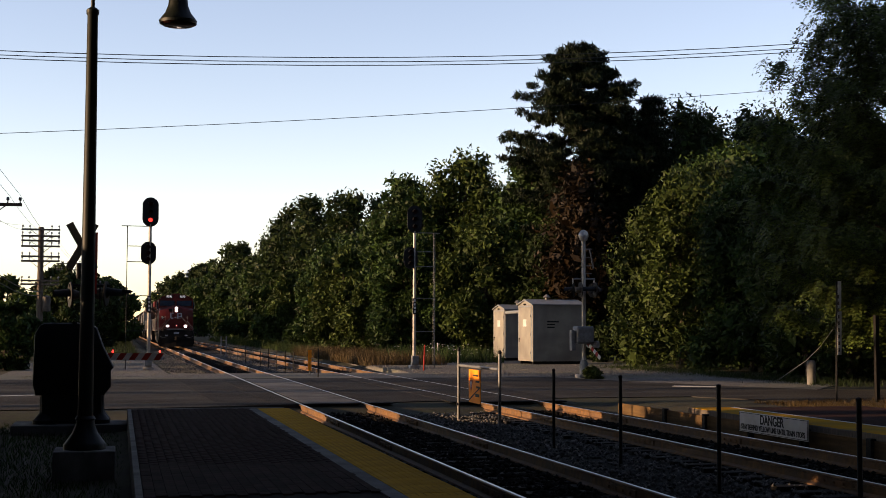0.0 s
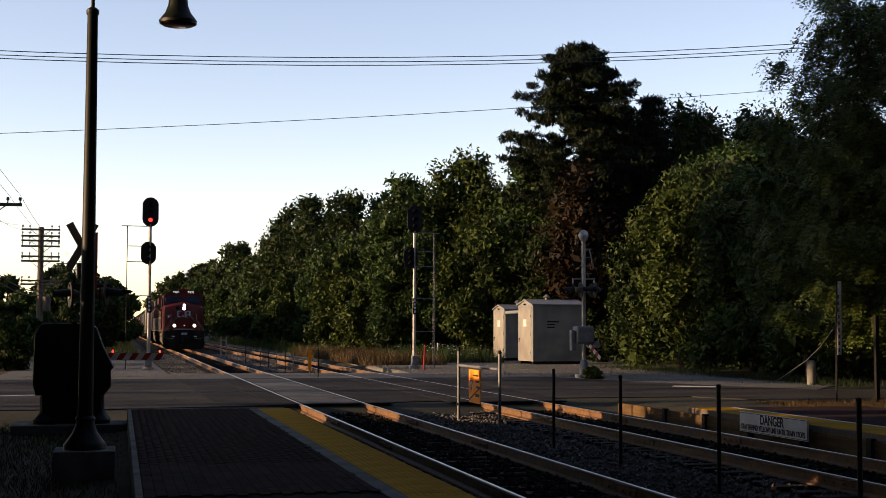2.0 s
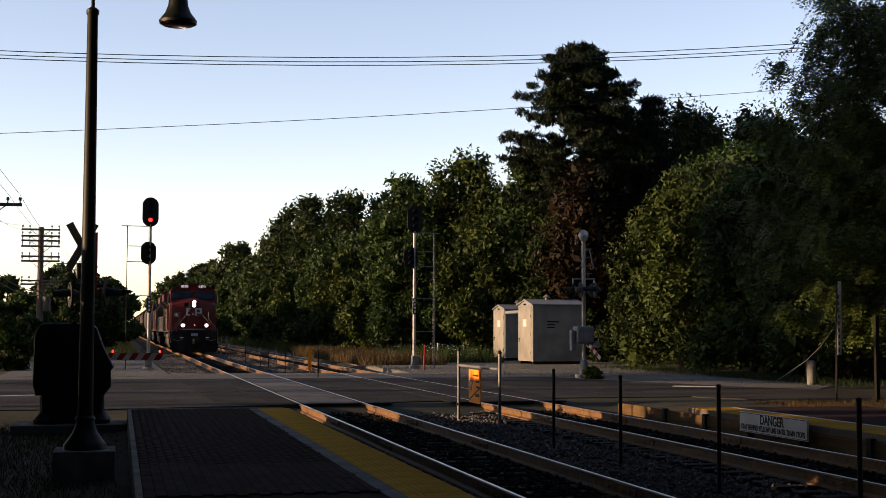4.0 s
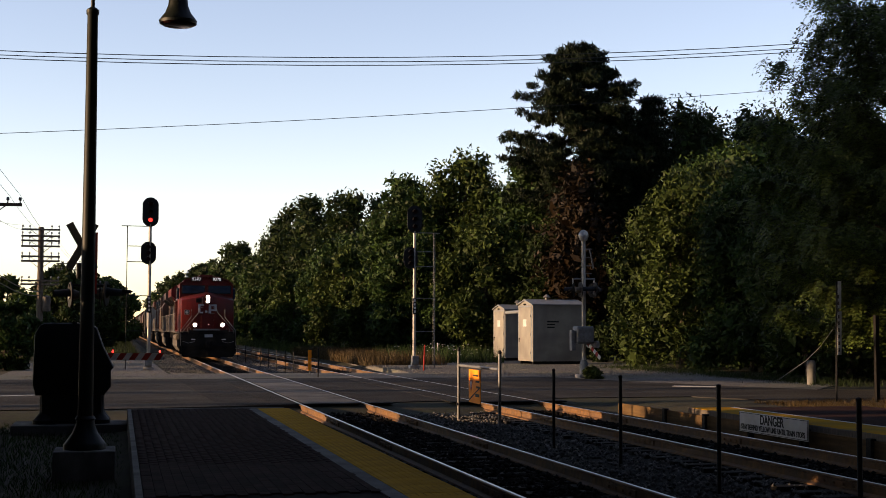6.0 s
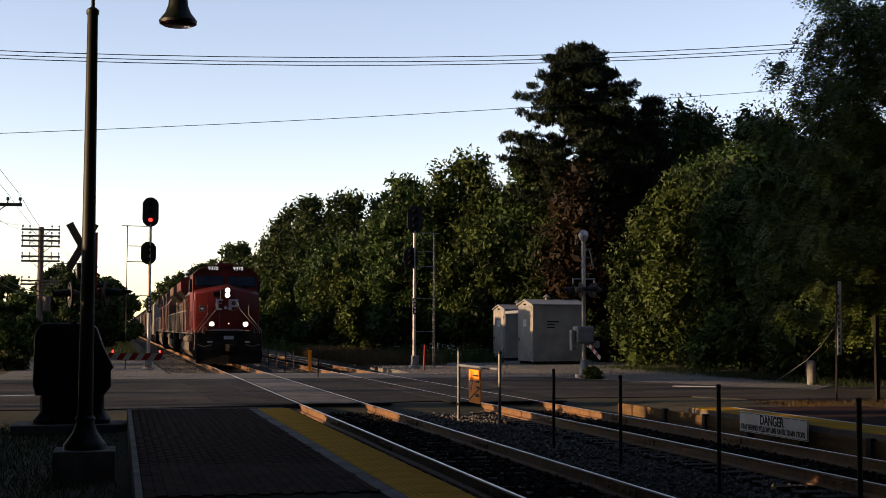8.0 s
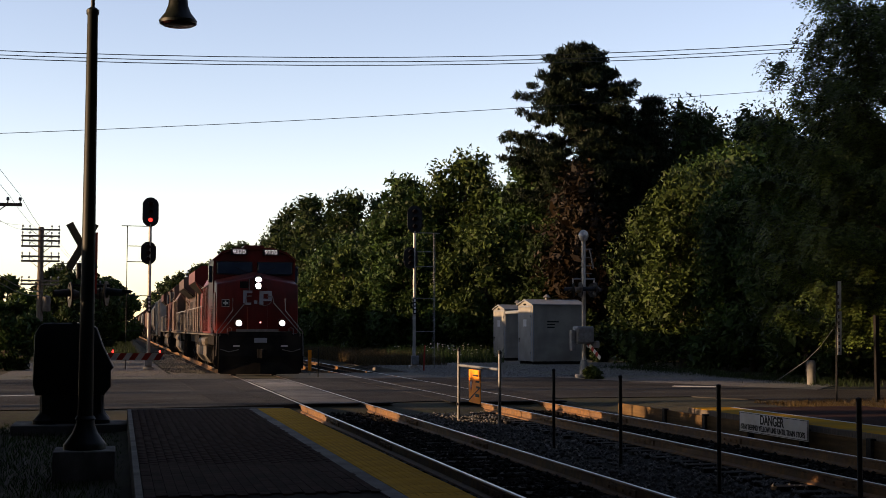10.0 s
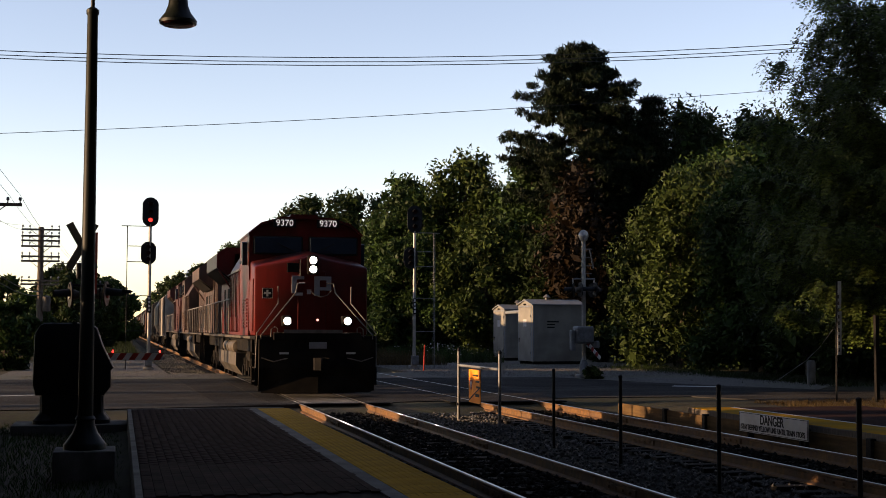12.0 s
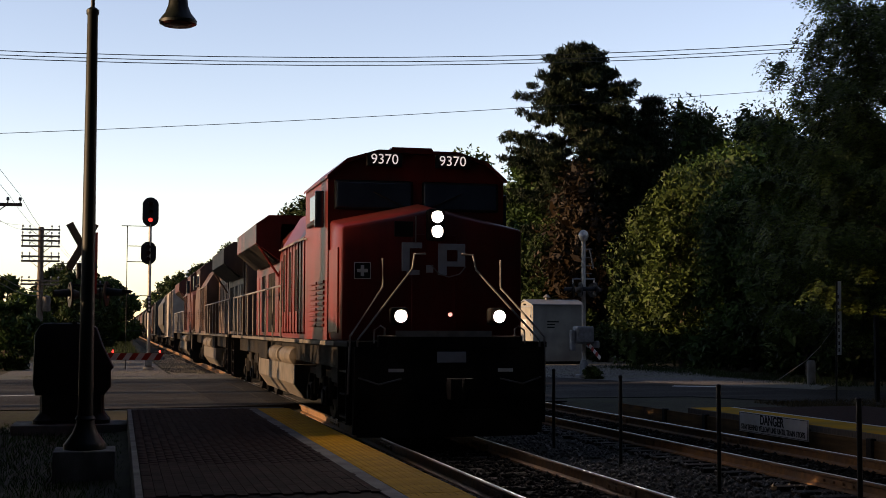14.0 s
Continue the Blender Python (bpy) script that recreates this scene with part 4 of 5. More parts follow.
    for s in (-1, 1):
        for z in (1.18,):
            for y0 in (6.3, 8.5):
                part("air_reservoir", lathe(B(), [(0.02, 0), (0.18, 0.06), (0.20, 0.2), (0.20, 1.7), (0.18, 1.84), (0.02, 1.9)], 16), TANK, e, "dusty air reservoir", True).matrix_basis = pose(s * 1.3, y0, z - 0.02, -90, 0, 0)
        part("equipment_box", box(B(), *sorted((s * 1.15, s * 1.45)), 10.9, 12.6, 1.0, 1.42, 0.03), BLACK, e)
    truck(e, 3.0)
    truck(e, 16.3)
    return e


NUMBERS_ON = glowing("number_glow", (1.0, 0.98, 0.95), 0.2)
LAMP_SMALL = glowing("marker_glow", (1.0, 0.35, 0.30), 0.8)
lead = locomotive("lead", PAINT_RED, "red diesel locomotive with lit headlights leading a freight train", True, True)
second = locomotive("second", PAINT_TAN, "weathered red-brown diesel locomotive running long hood first", False, False)
third = locomotive("third", PAINT_MAROON, "dusty maroon diesel locomotive behind the first two", False, False)
MOVING[:] = [(lead, 0.0, 0), (second, 41.1, 180), (third, 44.0, 0)]


def boxcar(paint, label):
    e = thing("boxcar", 0, 0, 0, label, "freight car", "freight cars of the train")
    part("body", prism(B(), [(-1.5, 1.1), (1.5, 1.1), (1.5, 4.15), (1.2, 4.4), (-1.2, 4.4), (-1.5, 4.15)], "y", 0.6, 15.6), paint, e)
    for s in (-1, 1):
        part("sliding_door", box(B(), *sorted((s * 1.50, s * 1.56)), 6.6, 9.6, 1.15, 4.05, 0.015), paint, e)
        for k in range(13):
            y0 = 0.7 + 1.21 * k
            if not 6.2 < y0 < 9.7:
                part("side_rib", box(B(), *sorted((s * 1.50, s * 1.545)), y0, y0 + 0.09, 1.15, 4.1), paint, e)
        part("ladder", pipe(pipe(B(), [(s * 1.57, 0.8, 1.1), (s * 1.57, 0.8, 4.2)], 0.015, 6), [(s * 1.57, 1.2, 1.1), (s * 1.57, 1.2, 4.2)], 0.015, 6), BLACK, e)
    part("underframe", box(B(), -1.2, 1.2, 0.4, 15.8, 0.85, 1.1), BLACK, e)
    coupler(e, 0.4, -1)
    coupler(e, 15.8, 1)
    truck(e, 2.4, 2, 1.75)
    truck(e, 13.8, 2, 1.75)
    return e


def hopper(paint, label):
    e = thing("covered_hopper", 0, 0, 0, label, "freight car", "freight cars of the train")
    part("body", prism(B(), [(-1.15, 1.3), (1.15, 1.3), (1.55, 2.0), (1.55, 3.6), (1.0, 4.5), (-1.0, 4.5), (-1.55, 3.6), (-1.55, 2.0)], "y", 1.5, 14.9), paint, e)
    part("end_sheet", prism(prism(B(), [(0.4, 1.1), (1.5, 1.1), (1.5, 4.2)], "x", -1.3, 1.3), [(14.9, 1.1), (16.0, 1.1), (14.9, 4.2)], "x", -1.3, 1.3), paint, e)
    for k in range(3):
        y0 = 2.4 + 4.2 * k
        part("discharge_chute", prism(B(), [(y0, 1.3), (y0 + 3.2, 1.3), (y0 + 2.0, 0.5), (y0 + 1.2, 0.5)], "x", -0.8, 0.8), BLACK, e)
    part("roof_walk", box(B(), -0.35, 0.35, 1.2, 15.2, 4.58, 4.63), GALV, e)
    part("underframe", box(B(), -1.3, 1.3, 0.2, 16.2, 0.95, 1.12), BLACK, e)
    coupler(e, 0.2, -1)
    coupler(e, 16.2, 1)
    truck(e, 1.9, 2, 1.75)
    truck(e, 14.5, 2, 1.75)
    return e


PAINT_PALE = material("pale_boxcar_paint", (0.20, 0.18, 0.155), (0.14, 0.125, 0.11), 0.6, scale=2, dirt=(0.15, 0.12, 0.10), dirt_scale=0.6)
PAINT_BROWN = material("oxide_boxcar_paint", (0.07, 0.032, 0.022), (0.045, 0.022, 0.016), 0.7, scale=2, dirt=(0.03, 0.024, 0.02), dirt_scale=0.6)
PAINT_DARK = material("black_car_paint", (0.035, 0.033, 0.032), (0.022, 0.021, 0.02), 0.6, scale=2, dirt=(0.07, 0.06, 0.05), dirt_scale=0.8)
place = 66.6
kinds = [(boxcar, PAINT_PALE, "pale grey boxcar behind the locomotives"), (boxcar, PAINT_BROWN, "oxide red boxcar behind the locomotives"), (hopper, PAINT_DARK, "sooty black covered hopper car"), (boxcar, PAINT_DARK, "dark boxcar behind the locomotives"), (hopper, PAINT_BROWN, "rust brown covered hopper car")]
for k in range(16):
    make, paint, label = kinds[0] if k == 0 else kinds[1 + k % 4]
    MOVING.append((make(paint, label), place, 0))
    place += 17.3


def motions():
    """The train rolls along the track and its wheels turn with it."""
    times = [0.25 * k for k in range(57)]
    for ob, back, turn in MOVING:
        walk(ob, [(t, pose(0, s_of(t) + back, 0, 0, 0, turn)) for t in times])
    flipped = set(second.children)
    steps = [k / 15 for k in range(211)]
    near = {ob for thing_, back, turn in MOVING[:5] for ob in thing_.children}
    for w in WHEELS:
        if w not in near:
            continue
        sign = -1 if w in flipped else 1
        y, z = w.location.y, w.location.z
        walk(w, [(t, pose(0, y, z, sign * math.degrees((s_of(0) - s_of(t)) / WHEEL_R), 0, 0)) for t in steps])


# ---- honey locust over the far platform ----
def frond_mesh(name, roots, ways, lengths, mat, rng, pairs=6):
    """Hanging feathery leaves: leaflets in pairs along an arching stalk."""
    n = len(roots)
    out = ways.copy()
    out[:, 2] = 0
    out /= np.linalg.norm(out, axis=1, keepdims=True) + 1e-6
    side = np.stack([-out[:, 1], out[:, 0], np.zeros(n)], 1)
    vs = []
    for k in range(pairs):
        t = (k + 0.6) / pairs
        c = roots + out * (lengths * (0.75 * t))[:, None] + np.array([0, 0, -1.0]) * (lengths * (0.15 * t + 0.75 * t * t))[:, None]
        down = out * 0.75 + np.array([0, 0, -1.0]) * (0.15 + 1.5 * t)
        down /= np.linalg.norm(down, axis=1, keepdims=True)
        ln = (lengths * 0.30 * (1 - 0.45 * t))[:, None]
        for s in (-1, 1):
            d = side * s * 0.95 + down * 0.40 + rng.normal(0, 0.25, (n, 3))
            d /= np.linalg.norm(d, axis=1, keepdims=True)
            w = down * ln * 0.30
            vs.append(np.stack([c, c + d * ln * 0.5 - w, c + d * ln, c + d * ln * 0.5 + w], 1))
    v = np.concatenate(vs, 0).reshape(-1, 3)
    return arrays_mesh(name, v, np.arange(len(v)).reshape(-1, 4), mat)


def locust(x, y, h, reach, seed):
    rng = np.random.default_rng(seed)
    e = thing("locust_tree", x, y, -0.1, "large honey locust with drooping feathery leaves", "tree")
    bm = B()
    spine = limb(bm, (0, 0, -0.1), (0.3, 0.2, h * 0.9), 0.24, 0.05, rng, 0.04, 8, 10)
    roots, ways = [], []
    for k in range(58):
        t = 0.17 + 0.80 * (k + 0.5) / 58
        a = k * 2.399
        env = reach * (0.62 + 0.38 * math.sin(math.pi * min(1, t * 1.05))) * (1.0 if t < 0.8 else 1.25 - t * 0.42)
        ln = env * rng.uniform(0.7, 1.06)
        z0 = max(1.4, h * t * 0.72)
        tip = np.array([ln * math.cos(a), ln * math.sin(a), h * t])
        pts = limb(bm, spine[min(8, int(z0 / (h * 0.9) * 8))], tip, 0.05, 0.008, rng, 0.08, 6, 5)
        for j in range(95):
            q = rng.uniform(0.35, 1.02) * 6
            i = min(5, int(q))
            c = pts[i] + (pts[i + 1] - pts[i]) * (q - i)
            b = rng.uniform(0, math.tau)
            off = np.array([math.cos(b), math.sin(b), rng.uniform(-0.25, 0.45)]) * rng.uniform(0.1, 0.85)
            if j % 3 == 0:
                rod(bm, c, c + off, 0.007, 0.003, 4, False)
            for _ in range(3):
                roots.append(c + off * rng.uniform(0.3, 1.05))
                ways.append(off + rng.normal(0, 0.25, 3) + 0.5 * (tip - pts[0]) / ln)
    part("trunk", bm, BARK, e, "", True)
    roots, ways = np.array(roots), np.array(ways)
    cr = new("crown", frond_mesh("crown", roots, ways, rng.uniform(0.32, 0.60, len(roots)), LOCUST, rng, 7))
    cr.parent = e
    return e


locust(16.5, 32.6, 12.8, 4.7, 21)


# ---- grass, weeds ----
def grass(name, n, where, lo, hi, mat, label, lean=0.35, seed=3):
    rng = np.random.default_rng(seed)
    p = where(rng, n)
    n = len(p)
    hgt = rng.uniform(lo, hi, (n, 1))
    a = rng.uniform(0, math.tau, n)
    w = np.stack([np.cos(a), np.sin(a), np.zeros(n)], 1) * (0.006 + 0.012 * hgt)
    tip = p + np.concatenate([rng.normal(0, lean, (n, 2)) * hgt, hgt], 1)
    v = np.stack([p - w, p + w, tip], 1).reshape(-1, 3)
    ob = new(name, arrays_mesh(name, v, np.arange(n * 3).reshape(-1, 3), mat))
    return tagged(ob, label, "grass", kind="stuff")


def area(x0, x1, y0, y1, z=-0.04):
    return lambda rng, n: np.stack([rng.uniform(x0, x1, n), rng.uniform(y0, y1, n), np.full(n, z)], -1)


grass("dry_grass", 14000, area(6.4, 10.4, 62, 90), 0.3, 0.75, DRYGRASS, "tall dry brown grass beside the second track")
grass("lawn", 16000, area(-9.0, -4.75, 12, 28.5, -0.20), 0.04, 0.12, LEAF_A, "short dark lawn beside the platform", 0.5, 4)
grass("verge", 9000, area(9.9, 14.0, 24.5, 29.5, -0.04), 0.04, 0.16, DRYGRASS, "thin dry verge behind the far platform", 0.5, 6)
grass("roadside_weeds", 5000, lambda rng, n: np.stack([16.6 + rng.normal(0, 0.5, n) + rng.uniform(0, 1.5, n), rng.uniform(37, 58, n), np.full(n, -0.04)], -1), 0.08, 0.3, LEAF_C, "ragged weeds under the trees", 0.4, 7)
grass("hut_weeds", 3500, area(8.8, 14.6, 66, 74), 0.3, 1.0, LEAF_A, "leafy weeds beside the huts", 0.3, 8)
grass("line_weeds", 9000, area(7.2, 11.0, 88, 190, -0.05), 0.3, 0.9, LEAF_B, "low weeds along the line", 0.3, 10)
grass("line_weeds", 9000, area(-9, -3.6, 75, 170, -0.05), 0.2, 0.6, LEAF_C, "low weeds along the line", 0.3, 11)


def flowers():
    rng = np.random.default_rng(12)
    bm = B()
    for k in range(70):
        x, y, z = rng.uniform(9.5, 14.2), rng.uniform(66, 72), rng.uniform(0.35, 0.95)
        lathe(bm, [(0.01, 0), (0.045, 0.012), (0.01, 0.02)], 6, (x, y, z))
    return tagged(part("white_flowers", bm, WHITE, None, "small white flower heads among the weeds"), category="flowers", kind="stuff")


flowers()
broadleaf(11.35, 44.4, 0.5, 0.36, 70, LEAF_B, 900, 0.05, 0.1, "small green bush at the foot of the crossing mast", "bush", 0.3)


# ---- platform lamp, cabinet ----
def lamp_post():
    e = thing("lamp_post", -5.2, 17.6, 0.19, "dark green cast-iron platform lamp post on a concrete footing", "lamp post")
    part("base", lathe(B(), [(0.265, 0.0), (0.265, 0.06), (0.24, 0.09), (0.16, 0.20), (0.12, 0.30), (0.115, 0.36), (0.13, 0.38), (0.10, 0.42)], 20), DARKGREEN, e, "flared cast base", True)
    part("shaft", lathe(B(), [(0.095, 0.4), (0.085, 2.5), (0.066, 5.55), (0.08, 5.57), (0.08, 5.62), (0.03, 5.66)], 18), DARKGREEN, e, "", True)
    part("finial", lathe(B(), [(0.025, 5.6), (0.022, 6.6)], 10), DARKGREEN, e, "", True)
    pts = [(0.0, 0, 6.2), (0.12, 0, 6.55), (0.45, 0, 6.85), (0.8, 0, 6.85), (1.02, 0, 6.6), (1.07, 0, 6.2)]
    part("arm", pipe(B(), pts, 0.03, 10), DARKGREEN, e, "", True)
    part("lamp_head", lathe(B(), [(0.24, 5.50), (0.245, 5.54), (0.225, 5.57), (0.17, 5.64), (0.13, 5.74), (0.115, 5.86), (0.07, 5.95), (0.05, 6.2)], 24, (1.08, 0, 0)), DARKGREEN, e, "bell-shaped lamp head", True)
    part("lamp_glass", lathe(B(), [(0.20, 5.48), (0.23, 5.50), (0.23, 5.505)], 24, (1.08, 0, 0)), LENS, e, "unlit lens", True)
    f = thing("lamp_footing", -5.2, 17.6, -0.3, "weathered concrete lamp footing in the lawn", "footing")
    part("block", box(B(), -0.375, 0.375, -0.375, 0.375, 0, 0.49, 0.015), CONCRETE, f)


lamp_post()


def cabinet():
    """A dark covered bin with a rounded hood and skirted feet."""
    e = thing("litter_cabinet", -5.6, 25.6, -0.02, "black litter cabinet with a rounded hood on skirted feet", "cabinet")
    hood = [(-0.66, 0.52), (-0.71, 0.72), (-0.69, 1.62), (-0.60, 1.79), (-0.5, 1.83), (0.28, 1.83), (0.40, 1.74), (0.52, 1.40), (0.71, 1.02), (0.66, 0.96), (0.66, 0.66), (0.55, 0.52)]
    bm = prism(B(), hood, "y", -0.42, 0.42)
    bmesh.ops.bevel(bm, geom=[x for x in bm.edges if abs(x.verts[0].co.y - x.verts[1].co.y) < 0.01], offset=0.05, segments=2, affect="EDGES", profile=0.5)
    part("hood", bm, BLACKPAINT, e, "", True)
    part("body", box(B(), -0.55, 0.51, -0.38, 0.38, 0.02, 0.56, 0.03), BLACKPAINT, e)
    for x in (-0.5, 0.46):
        for y in (-0.28, 0.28):
            part("foot", lathe(B(), [(0.20, 0), (0.20, 0.07), (0.17, 0.10), (0.09, 0.2), (0.085, 0.5)], 14, (x, y, 0.0)), BLACKPAINT, e, "flared foot", True)
    part("hood_seam", box(B(), -0.03, 0.05, -0.43, 0.43, 1.81, 1.845), BLACKPAINT, e)
    for x in (0.2, 0.33):
        for z in (1.2, 1.35):
            part("rivet", rod(B(), (x, -0.42, z), (x, -0.44, z), 0.012, n=8), GALV, e)
    slab_ = thing("cabinet_pad", -5.6, 25.5, -0.25, "concrete pad under the litter cabinet", "pad")
    part("pad", box(B(), -1.05, 1.0, -0.6, 0.6, 0, 0.235, 0.015), CONCRETE, slab_)


cabinet()


# ---- signals ----
def signal_head(parent, x, z, h, w, lit):
    out = [(x + w / 2 * math.cos(a), z + (h - w) / 2 * (1 if math.sin(a) > 0 else -1) + w / 2 * math.sin(a)) for a in [math.tau * (k + 0.5) / 28 for k in range(28)]]
    head = part("signal_head", prism(B(), out, "y", -0.06, -0.02), BLACKPAINT, parent, "oval black target board")
    part("lamp_case", box(B(), x - 0.14, x + 0.14, -0.02, 0.3, z - h * 0.36, z + h * 0.36, 0.03), BLACKPAINT, head)
    for k in (-1, 0, 1):
        zz = z + k * h * 0.27
        part("lens", rod(B(), (x, -0.06, zz), (x, -0.075, zz), 0.085, n=18), RED_ON if (lit and k == -1) else LENS, head, "lit red lens" if lit and k == -1 else "")
        bm = B()
        n = 12
        ring0 = [bm.verts.new((x + 0.115 * math.cos(a), -0.06, zz + 0.115 * math.sin(a))) for a in [math.pi * j / (n - 1) for j in range(n)]]
        ring1 = [bm.verts.new((x + 0.115 * math.cos(a), -0.30, zz - 0.02 + 0.115 * math.sin(a))) for a in [math.pi * j / (n - 1) for j in range(n)]]
        for j in range(n - 1):
            bm.faces.new((ring0[j], ring0[j + 1], ring1[j + 1], ring1[j]))
        bmesh.ops.solidify(bm, geom=bm.faces[:], thickness=0.008)
        part("visor", bm, BLACKPAINT, head)


def signal_mast(x, y, side, lit, facing, label, metal):
    e = thing("signal_mast", x, y, 0, label, "railway signal", "railway signals", rz=facing)
    part("mast", lathe(B(), [(0.075, 0.45), (0.07, 3.0), (0.065, 6.0)], 14), ALU, e, "pale metal mast", True)
    part("base", lathe(box(B(), -0.22, 0.22, -0.22, 0.22, -0.1, 0.12, 0.02), [(0.16, 0.1), (0.14, 0.42), (0.10, 0.50)], 14), ALU, e, "cast mast base", True)
    signal_head(e, 0.0, 6.52, 1.22, 0.66, lit)
    signal_head(e, -0.06 if side < 0 else -0.18, 4.82, 0.95, 0.62, False)
    lx = side * 0.92
    part("ladder_rail", pipe(B(), [(lx, 0.0, 0.0), (lx, 0.0, 5.95)], 0.018), metal, e, "thin service ladder")
    part("ladder_rail", pipe(B(), [(lx, 0.3, 0.0), (lx, 0.3, 5.95)], 0.014), metal, e)
    for k in range(19):
        part("rung", rod(B(), (lx, 0, 0.3 + 0.3 * k), (lx, 0.3, 0.3 + 0.3 * k), 0.009, n=6), metal, e)
    for z in (1.6, 3.05, 4.45, 5.1, 5.93):
        part("bracket", rod(B(), (0, 0, z), (lx * (1.25 if z > 5.5 else 1.0), 0, z), 0.017, n=8), metal, e)
    part("number_plate", box(B(), -0.075, 0.075, -0.10, -0.085, 2.35, 3.05), BLACKPAINT, e, "black vertical plate")
    for k in range(4):
        part("plate_bar", box(B(), -0.04, 0.04, -0.106, -0.10, 2.42 + 0.16 * k, 2.52 + 0.16 * k), SIGNWHITE, e, "white bar")
    part("junction_box", box(B(), -0.15, 0.15, -0.28, -0.1, 0.15, 0.55, 0.02), GALV, e)
    return e


signal_mast(-3.63, 56.5, -1, True, 0, "railway signal mast with a lit red lamp on gravel", BLACKPAINT)
signal_mast(7.73, 57.2, 1, False, 0, "unlit railway signal mast beside the second track", GALV)


def flasher(parent, x, y, z, way, mat, turn=0):
    """A crossing lamp: round black board, lens and long visor, facing along x and turned by so many degrees."""
    b = part("lamp_board", rod(B(), (0, 0, 0), (way * 0.03, 0, 0), 0.27, n=24), BLACKPAINT, parent, "round black lamp board")
    b.matrix_basis = pose(x, y, z, 0, 0, turn)
    part("lamp_body", rod(B(), (0, 0, 0), (-way * 0.16, 0, 0), 0.12, 0.08, 16), TANK, b)
    part("lens", rod(B(), (way * 0.03, 0, 0), (way * 0.045, 0, 0), 0.1, n=18), mat, b)
    bm = B()
    n = 12
    for r in (0.125, 0.117):
        ring0 = [bm.verts.new((way * 0.03, r * math.cos(a), r * math.sin(a))) for a in [-0.3 + (math.pi + 0.6) * j / (n - 1) for j in range(n)]]
        ring1 = [bm.verts.new((way * 0.36, r * math.cos(a), -0.03 + r * math.sin(a))) for a in [-0.1 + (math.pi + 0.2) * j / (n - 1) for j in range(n)]]
        for j in range(n - 1):
            bm.faces.new((ring0[j], ring0[j + 1], ring1[j + 1], ring1[j]))
    part("visor", bm, BLACKPAINT, b)


def gate_arm(parent, a, b, n, lamps=(0.28, 0.97)):
    a, b = Vector(a), Vector(b)
    for k in range(n):
        p, q = a.lerp(b, k / n), a.lerp(b, (k + 1) / n)
        d = (b - a).normalized() * 0.10
        bm = B()
        side = Vector((0, 0, 1)).cross((b - a).normalized()) * 0.018
        v = []
        for w in (-1, 1):
            v += [bm.verts.new(p + side * w + Vector((0, 0, -0.075)) - d * 0.5), bm.verts.new(q + side * w + Vector((0, 0, -0.075)) - d * 0.5), bm.verts.new(q + side * w + Vector((0, 0, 0.075)) + d * 0.5), bm.verts.new(p + side * w + Vector((0, 0, 0.075)) + d * 0.5)]
        for f in ((0, 1, 2, 3), (7, 6, 5, 4), (0, 4, 5, 1), (1, 5, 6, 2), (2, 6, 7, 3), (3, 7, 4, 0)):
            bm.faces.new([v[i] for i in f])
        part("arm_stripe", bm, REDPAINT if k % 2 == 0 else SIGNWHITE, parent, "red arm stripe" if k % 2 == 0 else "white arm stripe")
    for t in lamps:
        c = a.lerp(b, t) + Vector((0, 0, 0.105))
        part("arm_lamp", lathe(B(), [(0.018, -0.025), (0.023, 0.0), (0.018, 0.025), (0.008, 0.035)], 12, c), RED_ON, parent, "lit red arm lamp")


def crossing_mast_far():
    e = thing("crossing_mast", 11.4, 45.5, 0, "pale crossing signal mast with a bell and gate machine", "crossing signal")
    part("mast", lathe(B(), [(0.078, 0.4), (0.072, 4.9)], 16), ALU, e, "", True)
    part("base", lathe(box(B(), -0.25, 0.25, -0.25, 0.25, -0.05, 0.1, 0.02), [(0.16, 0.1), (0.15, 0.5), (0.09, 0.62)], 14), GALV, e, "", True)
    part("bell", lathe(B(), [(0.04, 4.88), (0.13, 4.92), (0.18, 5.04), (0.18, 5.12), (0.13, 5.24), (0.04, 5.29)], 18), ALU, e, "round bell on the mast top", True)
    part("crossarm", rod(B(), (-0.42, 0, 3.52), (0.42, 0, 3.52), 0.035), GALV, e)
    for s in (-1, 1):
        part("hanger", rod(B(), (s * 0.40, 0, 3.55), (s * 0.40, 0, 3.25), 0.03), ALU, e)
        flasher(e, s * 0.36, 0.0, 3.12, s, RED_ON if s > 0 else LENS, 30 * s)
        flasher(e, s * 0.30, -0.45, 3.12, -s, LENS)
    part("cross_blade", box(B(), 0.29, 0.32, -0.42, 0.42, -0.05, 0.05), TANK, e, "edge-on crossbuck blade").matrix_basis = pose(0, 0, 4.25, 62, 0, 0)
    for z in (3.72, 4.0, 4.3, 4.6):
        part("sign_bracket", rod(B(), (0.05, 0, z), (0.30, 0, z), 0.02, n=6), GALV, e)
    m = part("gate_machine", box(B(), -0.34, 0.30, -0.28, 0.28, 1.20, 1.82, 0.05), GALV, e, "grey gate machine case")
    part("machine_door", box(B(), -0.30, 0.26, -0.305, -0.28, 1.26, 1.76, 0.02), GALV, m)
    part("conduit_box", box(B(), -0.52, -0.36, -0.16, 0.1, 0.95, 1.68, 0.03), GALV, e)
    part("counterweight", box(B(), 0.30, 0.42, -0.5, 0.6, 1.05, 1.3, 0.03), GALV, e)
    gate_arm(e, (0.10, -0.1, 1.22), (0.25, -1.0, 0.70), 6, ())
    return e


crossing_mast_far()


